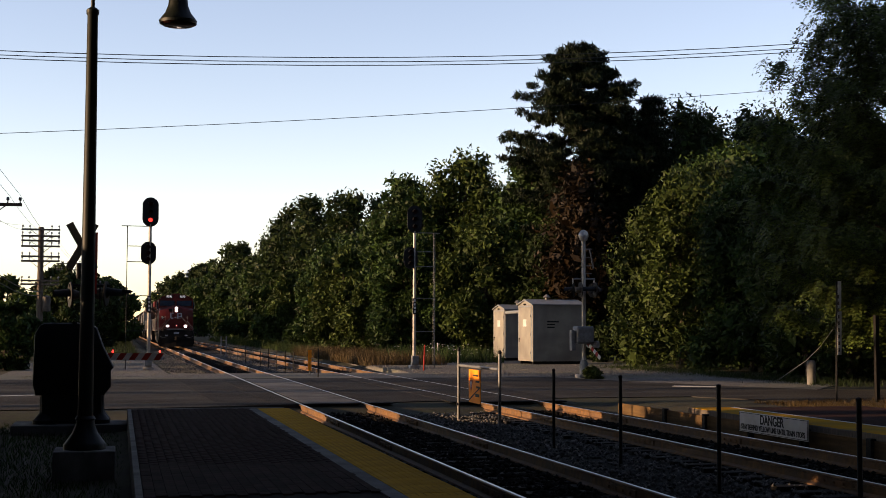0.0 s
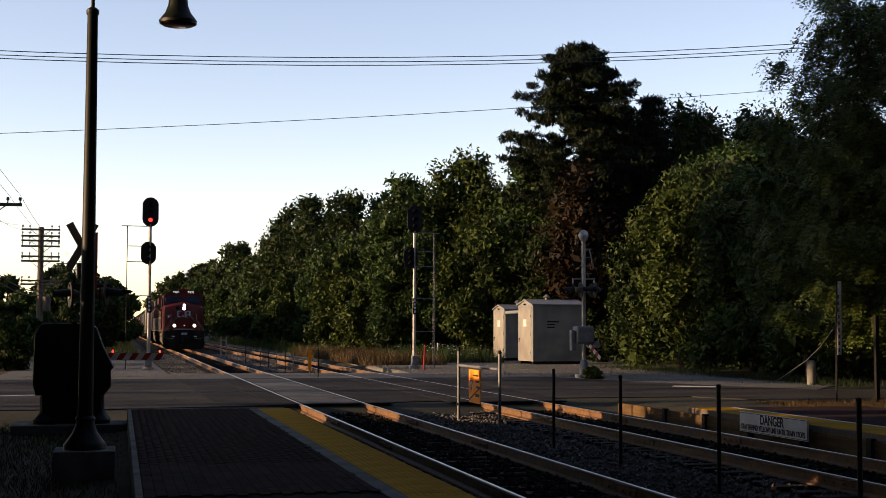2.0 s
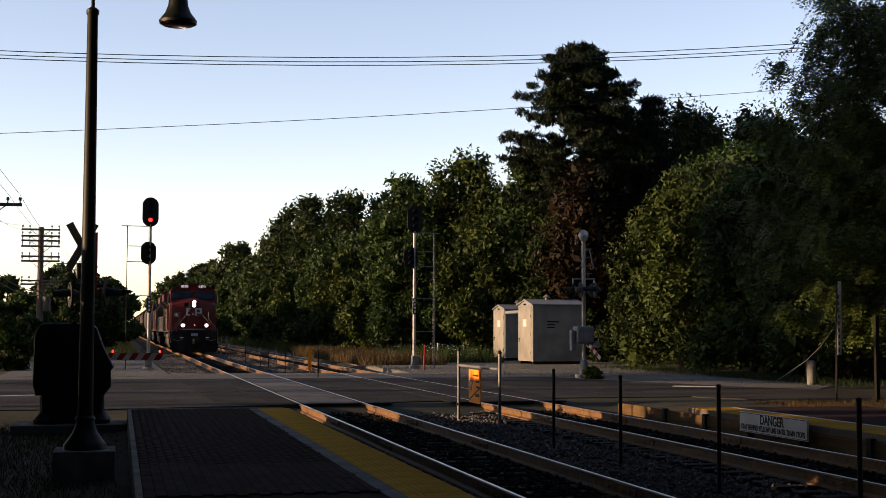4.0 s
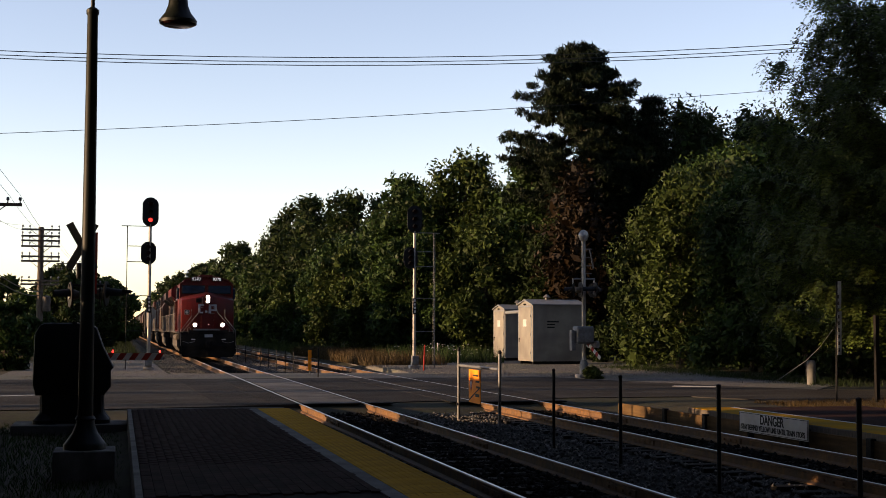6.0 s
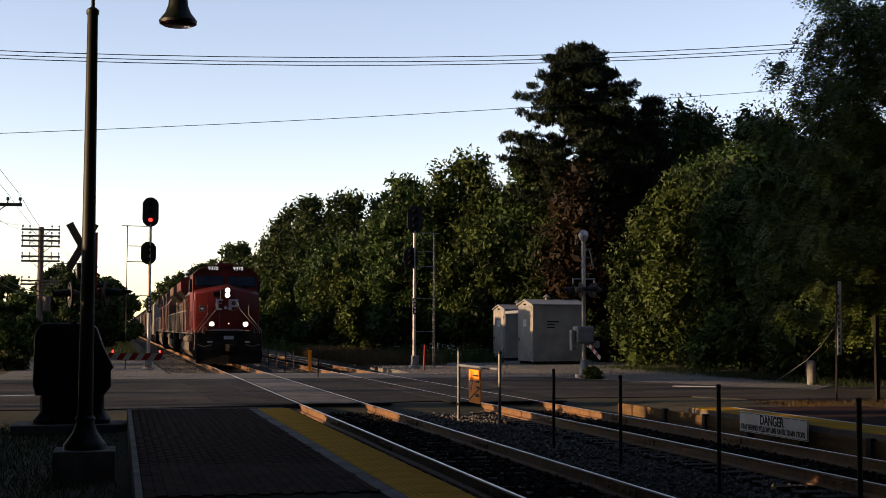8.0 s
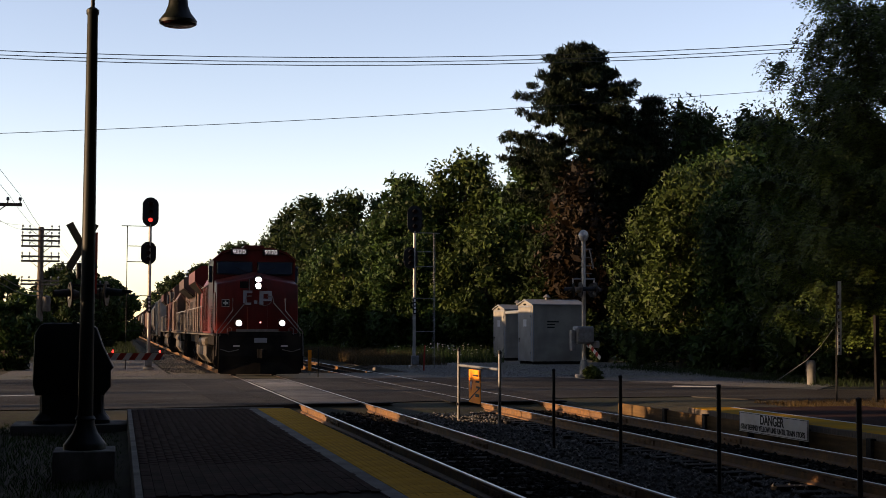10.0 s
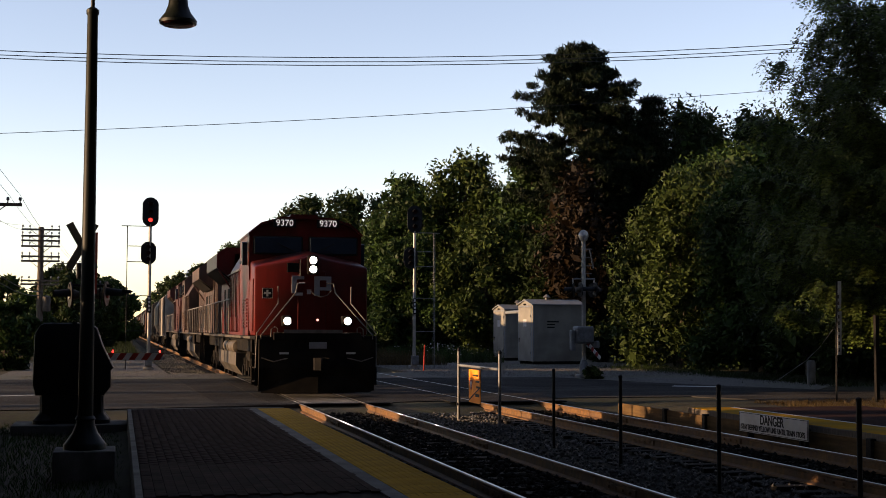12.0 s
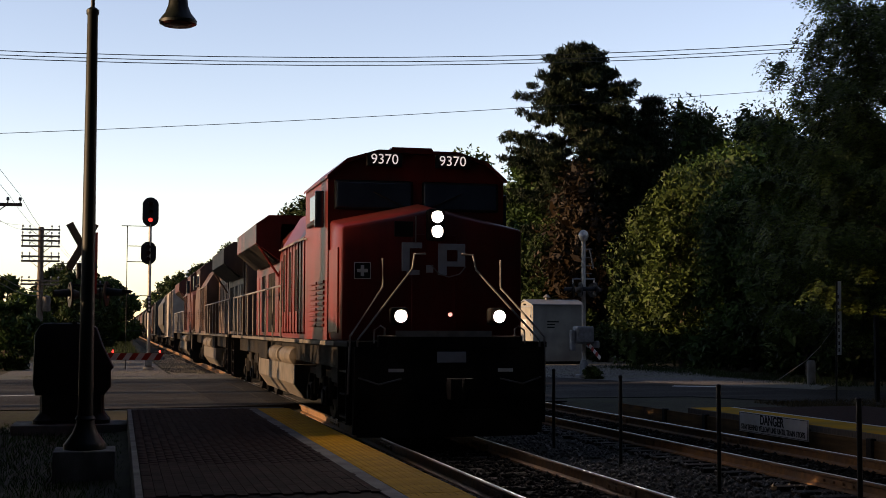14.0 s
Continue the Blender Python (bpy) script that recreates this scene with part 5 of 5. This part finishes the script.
def crossing_mast_near():
    e = thing("crossing_mast", -5.43, 29.4, 0, "crossing mast with a crossbuck and lowered striped gate arm", "crossing signal")
    part("mast", lathe(B(), [(0.065, 0.4), (0.06, 3.9)], 14), ALU, e, "", True)
    part("base", box(B(), -0.2, 0.2, -0.2, 0.2, -0.05, 0.45, 0.03), ALU, e)
    for s in (-1, 1):
        part("cross_blade", box(B(), -0.55, 0.55, -0.09, -0.07 + 0.022 * s, -0.08, 0.08), TANK, e, "grey back of a crossbuck blade").matrix_basis = pose(-0.17, 0.0, 3.45, 0, s * 61, 0)
    part("side_sign", box(B(), 0.02, 0.15, -0.06, -0.04, 2.45, 3.75), REDPAINT, e, "narrow edge-on sign")
    part("crossarm", rod(B(), (-0.42, 0, 2.62), (0.42, 0, 2.62), 0.03), BLACKPAINT, e)
    part("bell", box(B(), -0.28, -0.10, -0.1, 0.1, 2.75, 3.1, 0.04), BLACKPAINT, e)
    flasher(e, -0.38, 0, 2.42, -1, LENS, 12)
    flasher(e, 0.33, 0, 2.45, 1, LENS, -12)
    flasher(e, 0.20, 0.2, 2.45, 1, LENS)
    part("long_visor", prism(B(), [(0.30, 2.41), (0.84, 2.46), (0.90, 2.50), (0.84, 2.53), (0.30, 2.56)], "y", -0.09, 0.09), BLACKPAINT, e, "long black lamp visor")
    gate_arm(e, (0.1, -0.15, 1.12), (1.52, -0.15, 1.11), 11)
    part("gate_machine", box(B(), -0.3, 0.2, -0.2, 0.2, 0.9, 1.4, 0.04), GALV, e)
    return e


crossing_mast_near()


# ---- fence between the tracks ----
FX = 2.12


def fence_post(y, h, r=0.026, mat=None, label="dark steel fence post between the tracks"):
    e = thing("fence_post", FX, y, -0.22, label, "post", "posts between the tracks")
    part("post", rod(B(), (0, 0, 0), (0, 0, h + 0.22), r, n=10), mat or BLACKPAINT, e)
    part("cap", lathe(B(), [(r + 0.004, 0), (r + 0.004, 0.03), (0.01, 0.045)], 10, (0, 0, h + 0.2)), mat or BLACKPAINT, e, "", True)
    return e


for y in (20.9, 17.9, 14.7, 11.6):
    fence_post(y, 1.05)
for y in (47.6, 54.5, 57.4, 60.6, 64.1, 67.8, 71.6, 76, 81, 87):
    fence_post(y, 0.98 if y < 50 else 0.74, 0.022)


def barrier(y0, y1, label):
    e = thing("track_barrier", FX, y0, -0.2, label, "barrier")
    for y, m in ((0, BLACKPAINT), (y1 - y0, GALV)):
        part("post", rod(B(), (0, y, 0), (0, y, 1.47), 0.031, n=12), GALV, e, "galvanised post")
        part("cap", lathe(B(), [(0.036, 1.45), (0.036, 1.49), (0.015, 1.52)], 12, (0, y, 0)), BLACKPAINT, e, "dark post cap", True)
    part("top_rail", rod(B(), (0, 0, 1.16), (0, y1 - y0, 1.16), 0.028, n=10), GALV, e, "galvanised rail")
    for z in (0.35,):
        part("clamp", rod(B(), (-0.05, y1 - y0, z), (0.05, y1 - y0, z), 0.032, n=8), BLACKPAINT, e)
    return e


barrier(24.1, 27.2, "galvanised pipe barrier between the tracks carrying an orange sign")


def warning_sign():
    e = thing("warning_sign", FX - 0.05, 25.72, 0.58, "orange warning sign hung on the pipe barrier", "sign", rz=0)
    part("plate", box(B(), -0.008, 0.008, -0.44, 0.44, -0.33, 0.33, 0.003), ORANGE, e)
    f = -0.012
    for y0, y1, z0, z1 in ((-0.28, 0.1, 0.20, 0.235), (-0.38, -0.1, 0.08, 0.12), (-0.38, -0.15, -0.03, 0.01), (-0.38, -0.08, -0.2, -0.14)):
        part("lettering_bar", box(B(), f, -0.008, y0, y1, z0, z1), BLACKPAINT, e, "black lettering bar")
    part("triangle", prism(B(), [(0.38, 0.12), (0.12, 0.12), (0.25, -0.14)], "x", f, -0.008), REDPAINT, e, "red triangle")
    part("triangle_field", prism(B(), [(0.33, 0.09), (0.17, 0.09), (0.25, -0.06)], "x", f - 0.003, f), SIGNWHITE, e)
    bm = prism(B(), [(0.44, -0.28), (0.44, -0.31), (-0.44, -0.02), (-0.44, 0.01)], "x", f, -0.008)
    part("slash", bm, BLACKPAINT, e, "black diagonal")
    for y in (-0.35, 0.35):
        part("hanger", rod(B(), (0.03, y, 0.3), (0.05, y, 0.40), 0.01, n=6), GALV, e)
    return e


warning_sign()


def marker_board():
    e = thing("marker_board", FX, 49.8, -0.2, "narrow orange marker board on a post", "sign")
    part("plate", box(B(), -0.065, 0.065, -0.01, 0.01, 0.35, 1.12), ORANGE, e)
    part("post", rod(B(), (0, 0.03, 0), (0, 0.03, 1.1), 0.025, n=8), GALV, e)
    e = thing("track_barrier", FX, 92.7, -0.2, "small pale pipe barrier between the tracks", "barrier")
    for x in (-0.15, 0.2):
        part("post", rod(B(), (x, 0, 0), (x, 0, 1.38), 0.04, n=8), GALV, e)
    part("rail", rod(B(), (-0.15, 0, 1.1), (0.2, 0, 1.1), 0.03, n=8), GALV, e)


marker_board()
cable = thing("fence_cable", FX, 0, 0, "thin cables strung along the fence posts", "cable")
for z in (0.45, 0.62):
    part("strand", pipe(B(), [(0, 47.6, z), (0, 54.5, z - 0.03), (0, 71.6, z - 0.02), (0, 87, z)], 0.008, 5), WIRE, cable)


# ---- danger sign ----
def danger_sign():
    e = thing("danger_sign", 5.74, 20.36, 0.13, "white DANGER sign on the far platform edge", "sign", rz=-90)
    part("plate", box(B(), -1.2, 1.2, -0.01, 0.012, -0.17, 0.17, 0.006), SIGNWHITE, e)
    bm = B()
    for x0, x1, z0, z1 in ((-1.19, 1.19, 0.150, 0.158), (-1.19, 1.19, -0.158, -0.150), (-1.19, -1.18, -0.15, 0.15), (1.18, 1.19, -0.15, 0.15)):
        box(bm, x0, x1, -0.013, -0.01, z0, z1)
    part("border", bm, BLACKPAINT, e)
    a = lettering("danger_word", "DANGER", 0.215, BLACKPAINT, e, pose(0.0, -0.013, 0.062, 90, 0, 0), "black lettering", 0.006)
    a.scale = (0.95, 1, 1)
    b = lettering("warning_line", "STAY BEHIND YELLOW LINE UNTIL TRAIN STOPS", 0.125, BLACKPAINT, e, pose(0.0, -0.013, -0.085, 90, 0, 0), "black lettering", 0.003)
    b.scale = (0.80, 1, 1)
    for x in (-0.9, 0.9):
        part("stake", box(B(), x - 0.03, x + 0.03, 0.012, 0.05, -0.45, 0.15), TIE, e)
    return e


danger_sign()


# ---- roadside posts ----
def posts():
    e = thing("sign_post", 11.96, 29.1, -0.03, "thin post with a narrow edge-on white sign", "sign post")
    part("post", rod(B(), (0, 0, 0), (0.05, 0, 2.9), 0.025, n=8), BLACKPAINT, e)
    part("sign", box(B(), 0.0, 0.1, -0.06, -0.04, 1.15, 2.2, 0.005), SIGNWHITE, e, "white sign with dark bars").matrix_basis = pose(0, 0, 0, 0, 1, 0)
    part("sign", box(B(), 0.0, 0.09, -0.06, -0.04, 2.25, 2.92, 0.005), SIGNWHITE, e, "white upper sign").matrix_basis = pose(0, 0, 0, 0, 1, 0)
    for k in range(9):
        part("lettering_bar", box(B(), 0.035, 0.075, -0.064, -0.06, 1.22 + 0.16 * k, 1.31 + 0.16 * k), TANK, e)
    e = thing("road_post", 12.81, 28.7, -0.03, "dark square timber post beside the road", "post")
    part("post", box(B(), -0.05, 0.05, -0.05, 0.05, 0, 2.1, 0.008), TIE, e)
    e = thing("bollard", 16.5, 38.5, -0.05, "tan painted concrete bollard under the trees", "bollard")
    part("body", lathe(B(), [(0.14, 0), (0.14, 0.74), (0.12, 0.79), (0.02, 0.81)], 18), CONCRETE, e, "", True)
    e = thing("guy_guard", 17.3, 42.3, -0.03, "pale guy-wire guard slanting into the ground", "guy wire")
    part("guard", pipe(pipe(B(), [(0, 0, 0), (-0.25, -0.75, 0.11)], 0.035, 8), [(-0.25, -0.75, 0.11), (-0.9, -2.7, 0.42), (-1.7, -5.1, 0.80), (-2.5, -7.4, 1.26), (-3.3, -9.6, 1.82)], 0.011, 8), GALV, e)
    e = thing("marker_stake", 7.5, 54.3, -0.1, "orange marker stake beside the signal", "stake")
    part("stake", rod(B(), (0, 0, 0), (0.05, 0, 1.15), 0.035, n=8), REDPAINT, e)
    e = thing("marker_stake", 12.3, 72.0, -0.05, "white plastic marker stake in the weeds", "stake")
    part("stake", rod(B(), (0, 0, 0), (0, 0, 1.0), 0.04, n=8), SIGNWHITE, e)
    e = thing("white_marker", 9.6, 30.6, -0.02, "small white marker on the verge", "marker")
    part("cap", lathe(B(), [(0.06, 0), (0.05, 0.08), (0.02, 0.11)], 10), SIGNWHITE, e, "", True)


posts()


# ---- utility poles and wires ----
def utility_pole(x, y, h, r, arms, half, label):
    e = thing("utility_pole", x, y, -0.1, label, "utility pole", "utility poles")
    part("pole", rod(B(), (0, 0, 0), (0, 0, h), r * 1.15, r * 0.85, 12), TIMBER, e)
    for z in arms:
        a = part("crossarm", box(B(), -half, half, -r - 0.1, -r, z - 0.05, z + 0.05), TIMBER, e)
        for k in range(6):
            xx = -half + 0.06 + k * (2 * half - 0.12) / 5
            if abs(xx) > 0.2:
                part("insulator", lathe(B(), [(0.02, 0), (0.02, 0.08), (0.05, 0.09), (0.045, 0.17), (0.02, 0.19)], 8, (xx, -r - 0.05, z + 0.05)), GALV, a)
        for s in (-1, 1):
            part("brace", rod(B(), (s * half * 0.5, -r - 0.05, z - 0.04), (0, -r - 0.03, z - 0.42), 0.018, n=6), TIMBER, e)
    return e


up = utility_pole(-9.0, 75, 7.25, 0.17, (7.1, 6.75, 6.5, 6.2, 5.65, 5.4, 4.35, 4.15), 1.0, "weathered timber pole with many crossarms")
part("transformer", lathe(B(), [(0.2, 0), (0.22, 0.05), (0.22, 0.75), (0.2, 0.8), (0.03, 0.86)], 14, (0.35, -0.1, 2.7)), TANK, up, "grey transformer can", True)
utility_pole(-8.9, 112, 7.2, 0.12, (7.0, 6.5), 0.95, "thin far timber pole with two crossarms")
utility_pole(-8.9, 44.8, 5.95, 0.17, (5.75,), 1.0, "timber pole with a single crossarm")


def wire(name, pts, sag, r=0.012, label="dark overhead cable strung across the road", group="overhead cables"):
    e = thing(name, 0, 0, 0, label, "cable", group)
    bm = B()
    line = []
    for a, b in zip(pts, pts[1:]):
        a, b = Vector(a), Vector(b)
        q = [a.lerp(b, k / 14) - Vector((0, 0, sag * 4 * (k / 14) * (1 - k / 14))) for k in range(15)]
        line += q if not line else q[1:]
    part("cable", tube(bm, line, r, 5), WIRE, e)
    return e


for z0, z1, sag in ((10.10, 12.42, 0.75), (9.98, 12.25, 0.75), (9.88, 12.12, 0.75)):
    wire("overhead_cable", [(-16, 42, z0), (24, 42, z1)], sag, 0.014)
wire("overhead_cable", [(-16, 42.5, 7.10), (24, 42.5, 10.9)], 0.30, 0.010)
for k, x in enumerate((-0.95, -0.6, 0.6, 0.95)):
    wire("line_wire", [(-8.9 + x, 44.6, 5.95), (-9.0 + x, 74.8, 7.3 - 0.3 * k), (-8.9 + x, 111.8, 7.15)], 0.35, 0.007, "thin telegraph wire between the poles", "telegraph wires")
    wire("line_wire", [(-8.9 + x, 44.6, 5.95), (-10.5 + x, 18, 8.5)], 0.2, 0.007, "thin telegraph wire between the poles", "telegraph wires")


for x, z in ((0.1, 3.75), (0.0, 3.55)):
    wire("service_cable", [(-9.0 + x, 74.8, z - 0.1), (-9.1 + x, 44.6, z)], 0.25, 0.022, "sagging black service cable between the poles", "service cables")


# ---- water tower far off ----
def water_tower():
    e = thing("water_tower", 30.5, 600, -1.9, "pale blue water tower far behind the woods", "water tower")
    part("bowl", lathe(B(), [(2.0, 22), (6.0, 23.5), (7.6, 26.5), (6.8, 29.2), (4.0, 30.6), (0.4, 31.1)], 24), TOWER, e, "", True)
    part("stem", lathe(B(), [(2.6, 0), (2.0, 5), (2.0, 22)], 18), TOWER, e, "", True)
    part("mast", lathe(B(), [(0.3, 31.0), (0.3, 32.0)], 8), TOWER, e)


water_tower()


# ---- added out of view to shade the place: house, trees, hedges ----
def station():
    # an invented house behind the camera, there to block sky light
    e = thing("added_station_house", -13.5, -16, 0, "added brick station house, out of view, blocking sky light", "house")
    part("wall", box(B(), -4, 4, -9, 9, -0.2, 4.2), BRICK, e)
    part("roof", prism(B(), [(-5.2, 4.1), (5.2, 4.1), (0, 7.6)], "y", -10, 10), TIE, e, "dark shingled roof")
    for k in range(4):
        part("window", box(B(), 4.0, 4.04, -7 + 3.8 * k, -5.6 + 3.8 * k, 1.0, 2.9), GLASS, e, "dark window")


station()
# trees added beyond the view to cut sky light on ground and train
SHADE = [(-17, -4, 19, 6.5), (-17, 5, 20, 6.5), (-17.5, 14, 19, 6.0), (-18, 23, 18, 5.5), (-24, 0, 20, 6.5), (-24, 11, 20, 6.5), (-24, 21, 19, 6), (-9.5, -9, 18, 6.5), (0, -10, 19, 7), (9, -8, 18, 7), (17, -2, 18, 6.5), (13, 8, 15, 5.5), (21, 10, 16, 6), (24, 20, 14, 5.5), (-10.5, 3, 17, 5.5), (-10, -20, 20, 7), (4, -22, 20, 8), (18, -16, 20, 8), (30, -4, 18, 7), (-30, -14, 20, 8), (-20, -26, 20, 8), (30, 8, 17, 6.5), (-10.5, 10, 19, 5.5), (11, 11, 18, 5.5), (-10.2, 17, 20, 6.2), (-13.2, 25.5, 20, 5.6), (13, 17.5, 19, 5.5), (-3, -15, 20, 7), (12, -15, 20, 7), (25, -10, 19, 7)]
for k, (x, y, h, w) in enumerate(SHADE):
    broadleaf(x, y, h, w, 300 + k, LEAF_C, 6000, 0.85, 0.02 if h < 11 else (0.58 if x < -9 or 8 < x < 14 else 0.12), "added unseen high-crowned tree that blocks sky light")


# added west of the view; crowns start high so sun still reaches the train
WEST_SHADE = [(-24, 31.5, 19, 5.0, 0.46, 1100), (-22, 37.5, 19, 5.0, 0.46, 2000), (-20, 44, 18, 4.6, 0.36, 2400), (-21, 50, 19, 4.6, 0.36, 2200), (-32, 47.5, 20, 6, 0.40, 1600)]
for k, (x, y, h, w, skirt, n) in enumerate(WEST_SHADE):
    broadleaf(x, y, h, w, 500 + k, LEAF_C, n, 0.6, skirt, "added unseen tall tree that keeps sun off the far woods")


# unseen light blocker: heights and gaps set where sun strikes platform and rails
def hedge(x, y0, y1, h, seed):
    rng = np.random.default_rng(seed)
    n = int((y1 - y0) * 3)
    e = thing("hedge", x, y0, -0.1, "added unseen hedge that shades the platform and rails", "hedge", "hedges of the station yard")
    cl = [(rng.normal(0, 0.25), (y1 - y0) * (k + 0.5) / n, rng.uniform(0.3, h - 0.35), 0.5) for k in range(n) for _ in range(5)]
    bm = B()
    for k in range(0, len(cl), 3):
        limb(bm, (0, cl[k][1], -0.05), cl[k][:3], 0.03, 0.01, rng)
    part("stems", bm, BARK, e)
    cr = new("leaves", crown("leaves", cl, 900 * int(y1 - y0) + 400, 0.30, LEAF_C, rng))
    cr.parent = e


for k, (y0, y1, h) in enumerate(((-4, 5.0, 3.6), (5.0, 13.5, 3.6), (14.3, 23.9, 3.75), (23.9, 26.6, 2.7))):
    hedge(-12.5, y0, y1, h, 400 + k)


# ---- platform paving, brick by brick ----
def paving():
    rng = random.Random(17)
    me = None
    rest = []
    count = 0
    row = 0
    y = 12.4
    while y < 25.7:
        x = -4.555
        while x < -2.45:
            cx, cy, dz = x + 0.05, y + 0.1 + (0.1 if int(round((x + 4.6) / 0.104)) % 2 else 0), rng.uniform(-0.0015, 0.0015)
            if cy < 25.66:
                if count < 300:
                    if me is None:
                        ob = part("brick", box(B(), -0.0505, 0.0505, -0.1, 0.1, -0.03, 0.0, 0.003), BRICK, platform)
                        me = ob.data
                    else:
                        ob = new("brick", me)
                        ob.parent = platform
                    ob.location = (cx, cy, 0.199 + dz)
                    count += 1
                else:
                    rest.append((cx, cy, 0.199 + dz))
            x += 0.104
        y += 0.204
        row += 1
    c = np.array(rest)
    dx, dy = 0.0505, 0.1
    base = np.array([(-dx, -dy, -0.03), (dx, -dy, -0.03), (dx, dy, -0.03), (-dx, dy, -0.03), (-dx + 0.003, -dy + 0.003, 0), (dx - 0.003, -dy + 0.003, 0), (dx - 0.003, dy - 0.003, 0), (-dx + 0.003, dy - 0.003, 0)])
    v = (c[:, None, :] + base[None]).reshape(-1, 3)
    q = np.array([(4, 5, 6, 7), (0, 1, 5, 4), (1, 2, 6, 5), (2, 3, 7, 6), (3, 0, 4, 7)])
    f = (q[None] + 8 * np.arange(len(c))[:, None, None]).reshape(-1, 4)
    ob = new("far_bricks", arrays_mesh("far_bricks", v, f, BRICK))
    ob.parent = platform
    tagged(ob, kind="stuff")


paving()


motions()
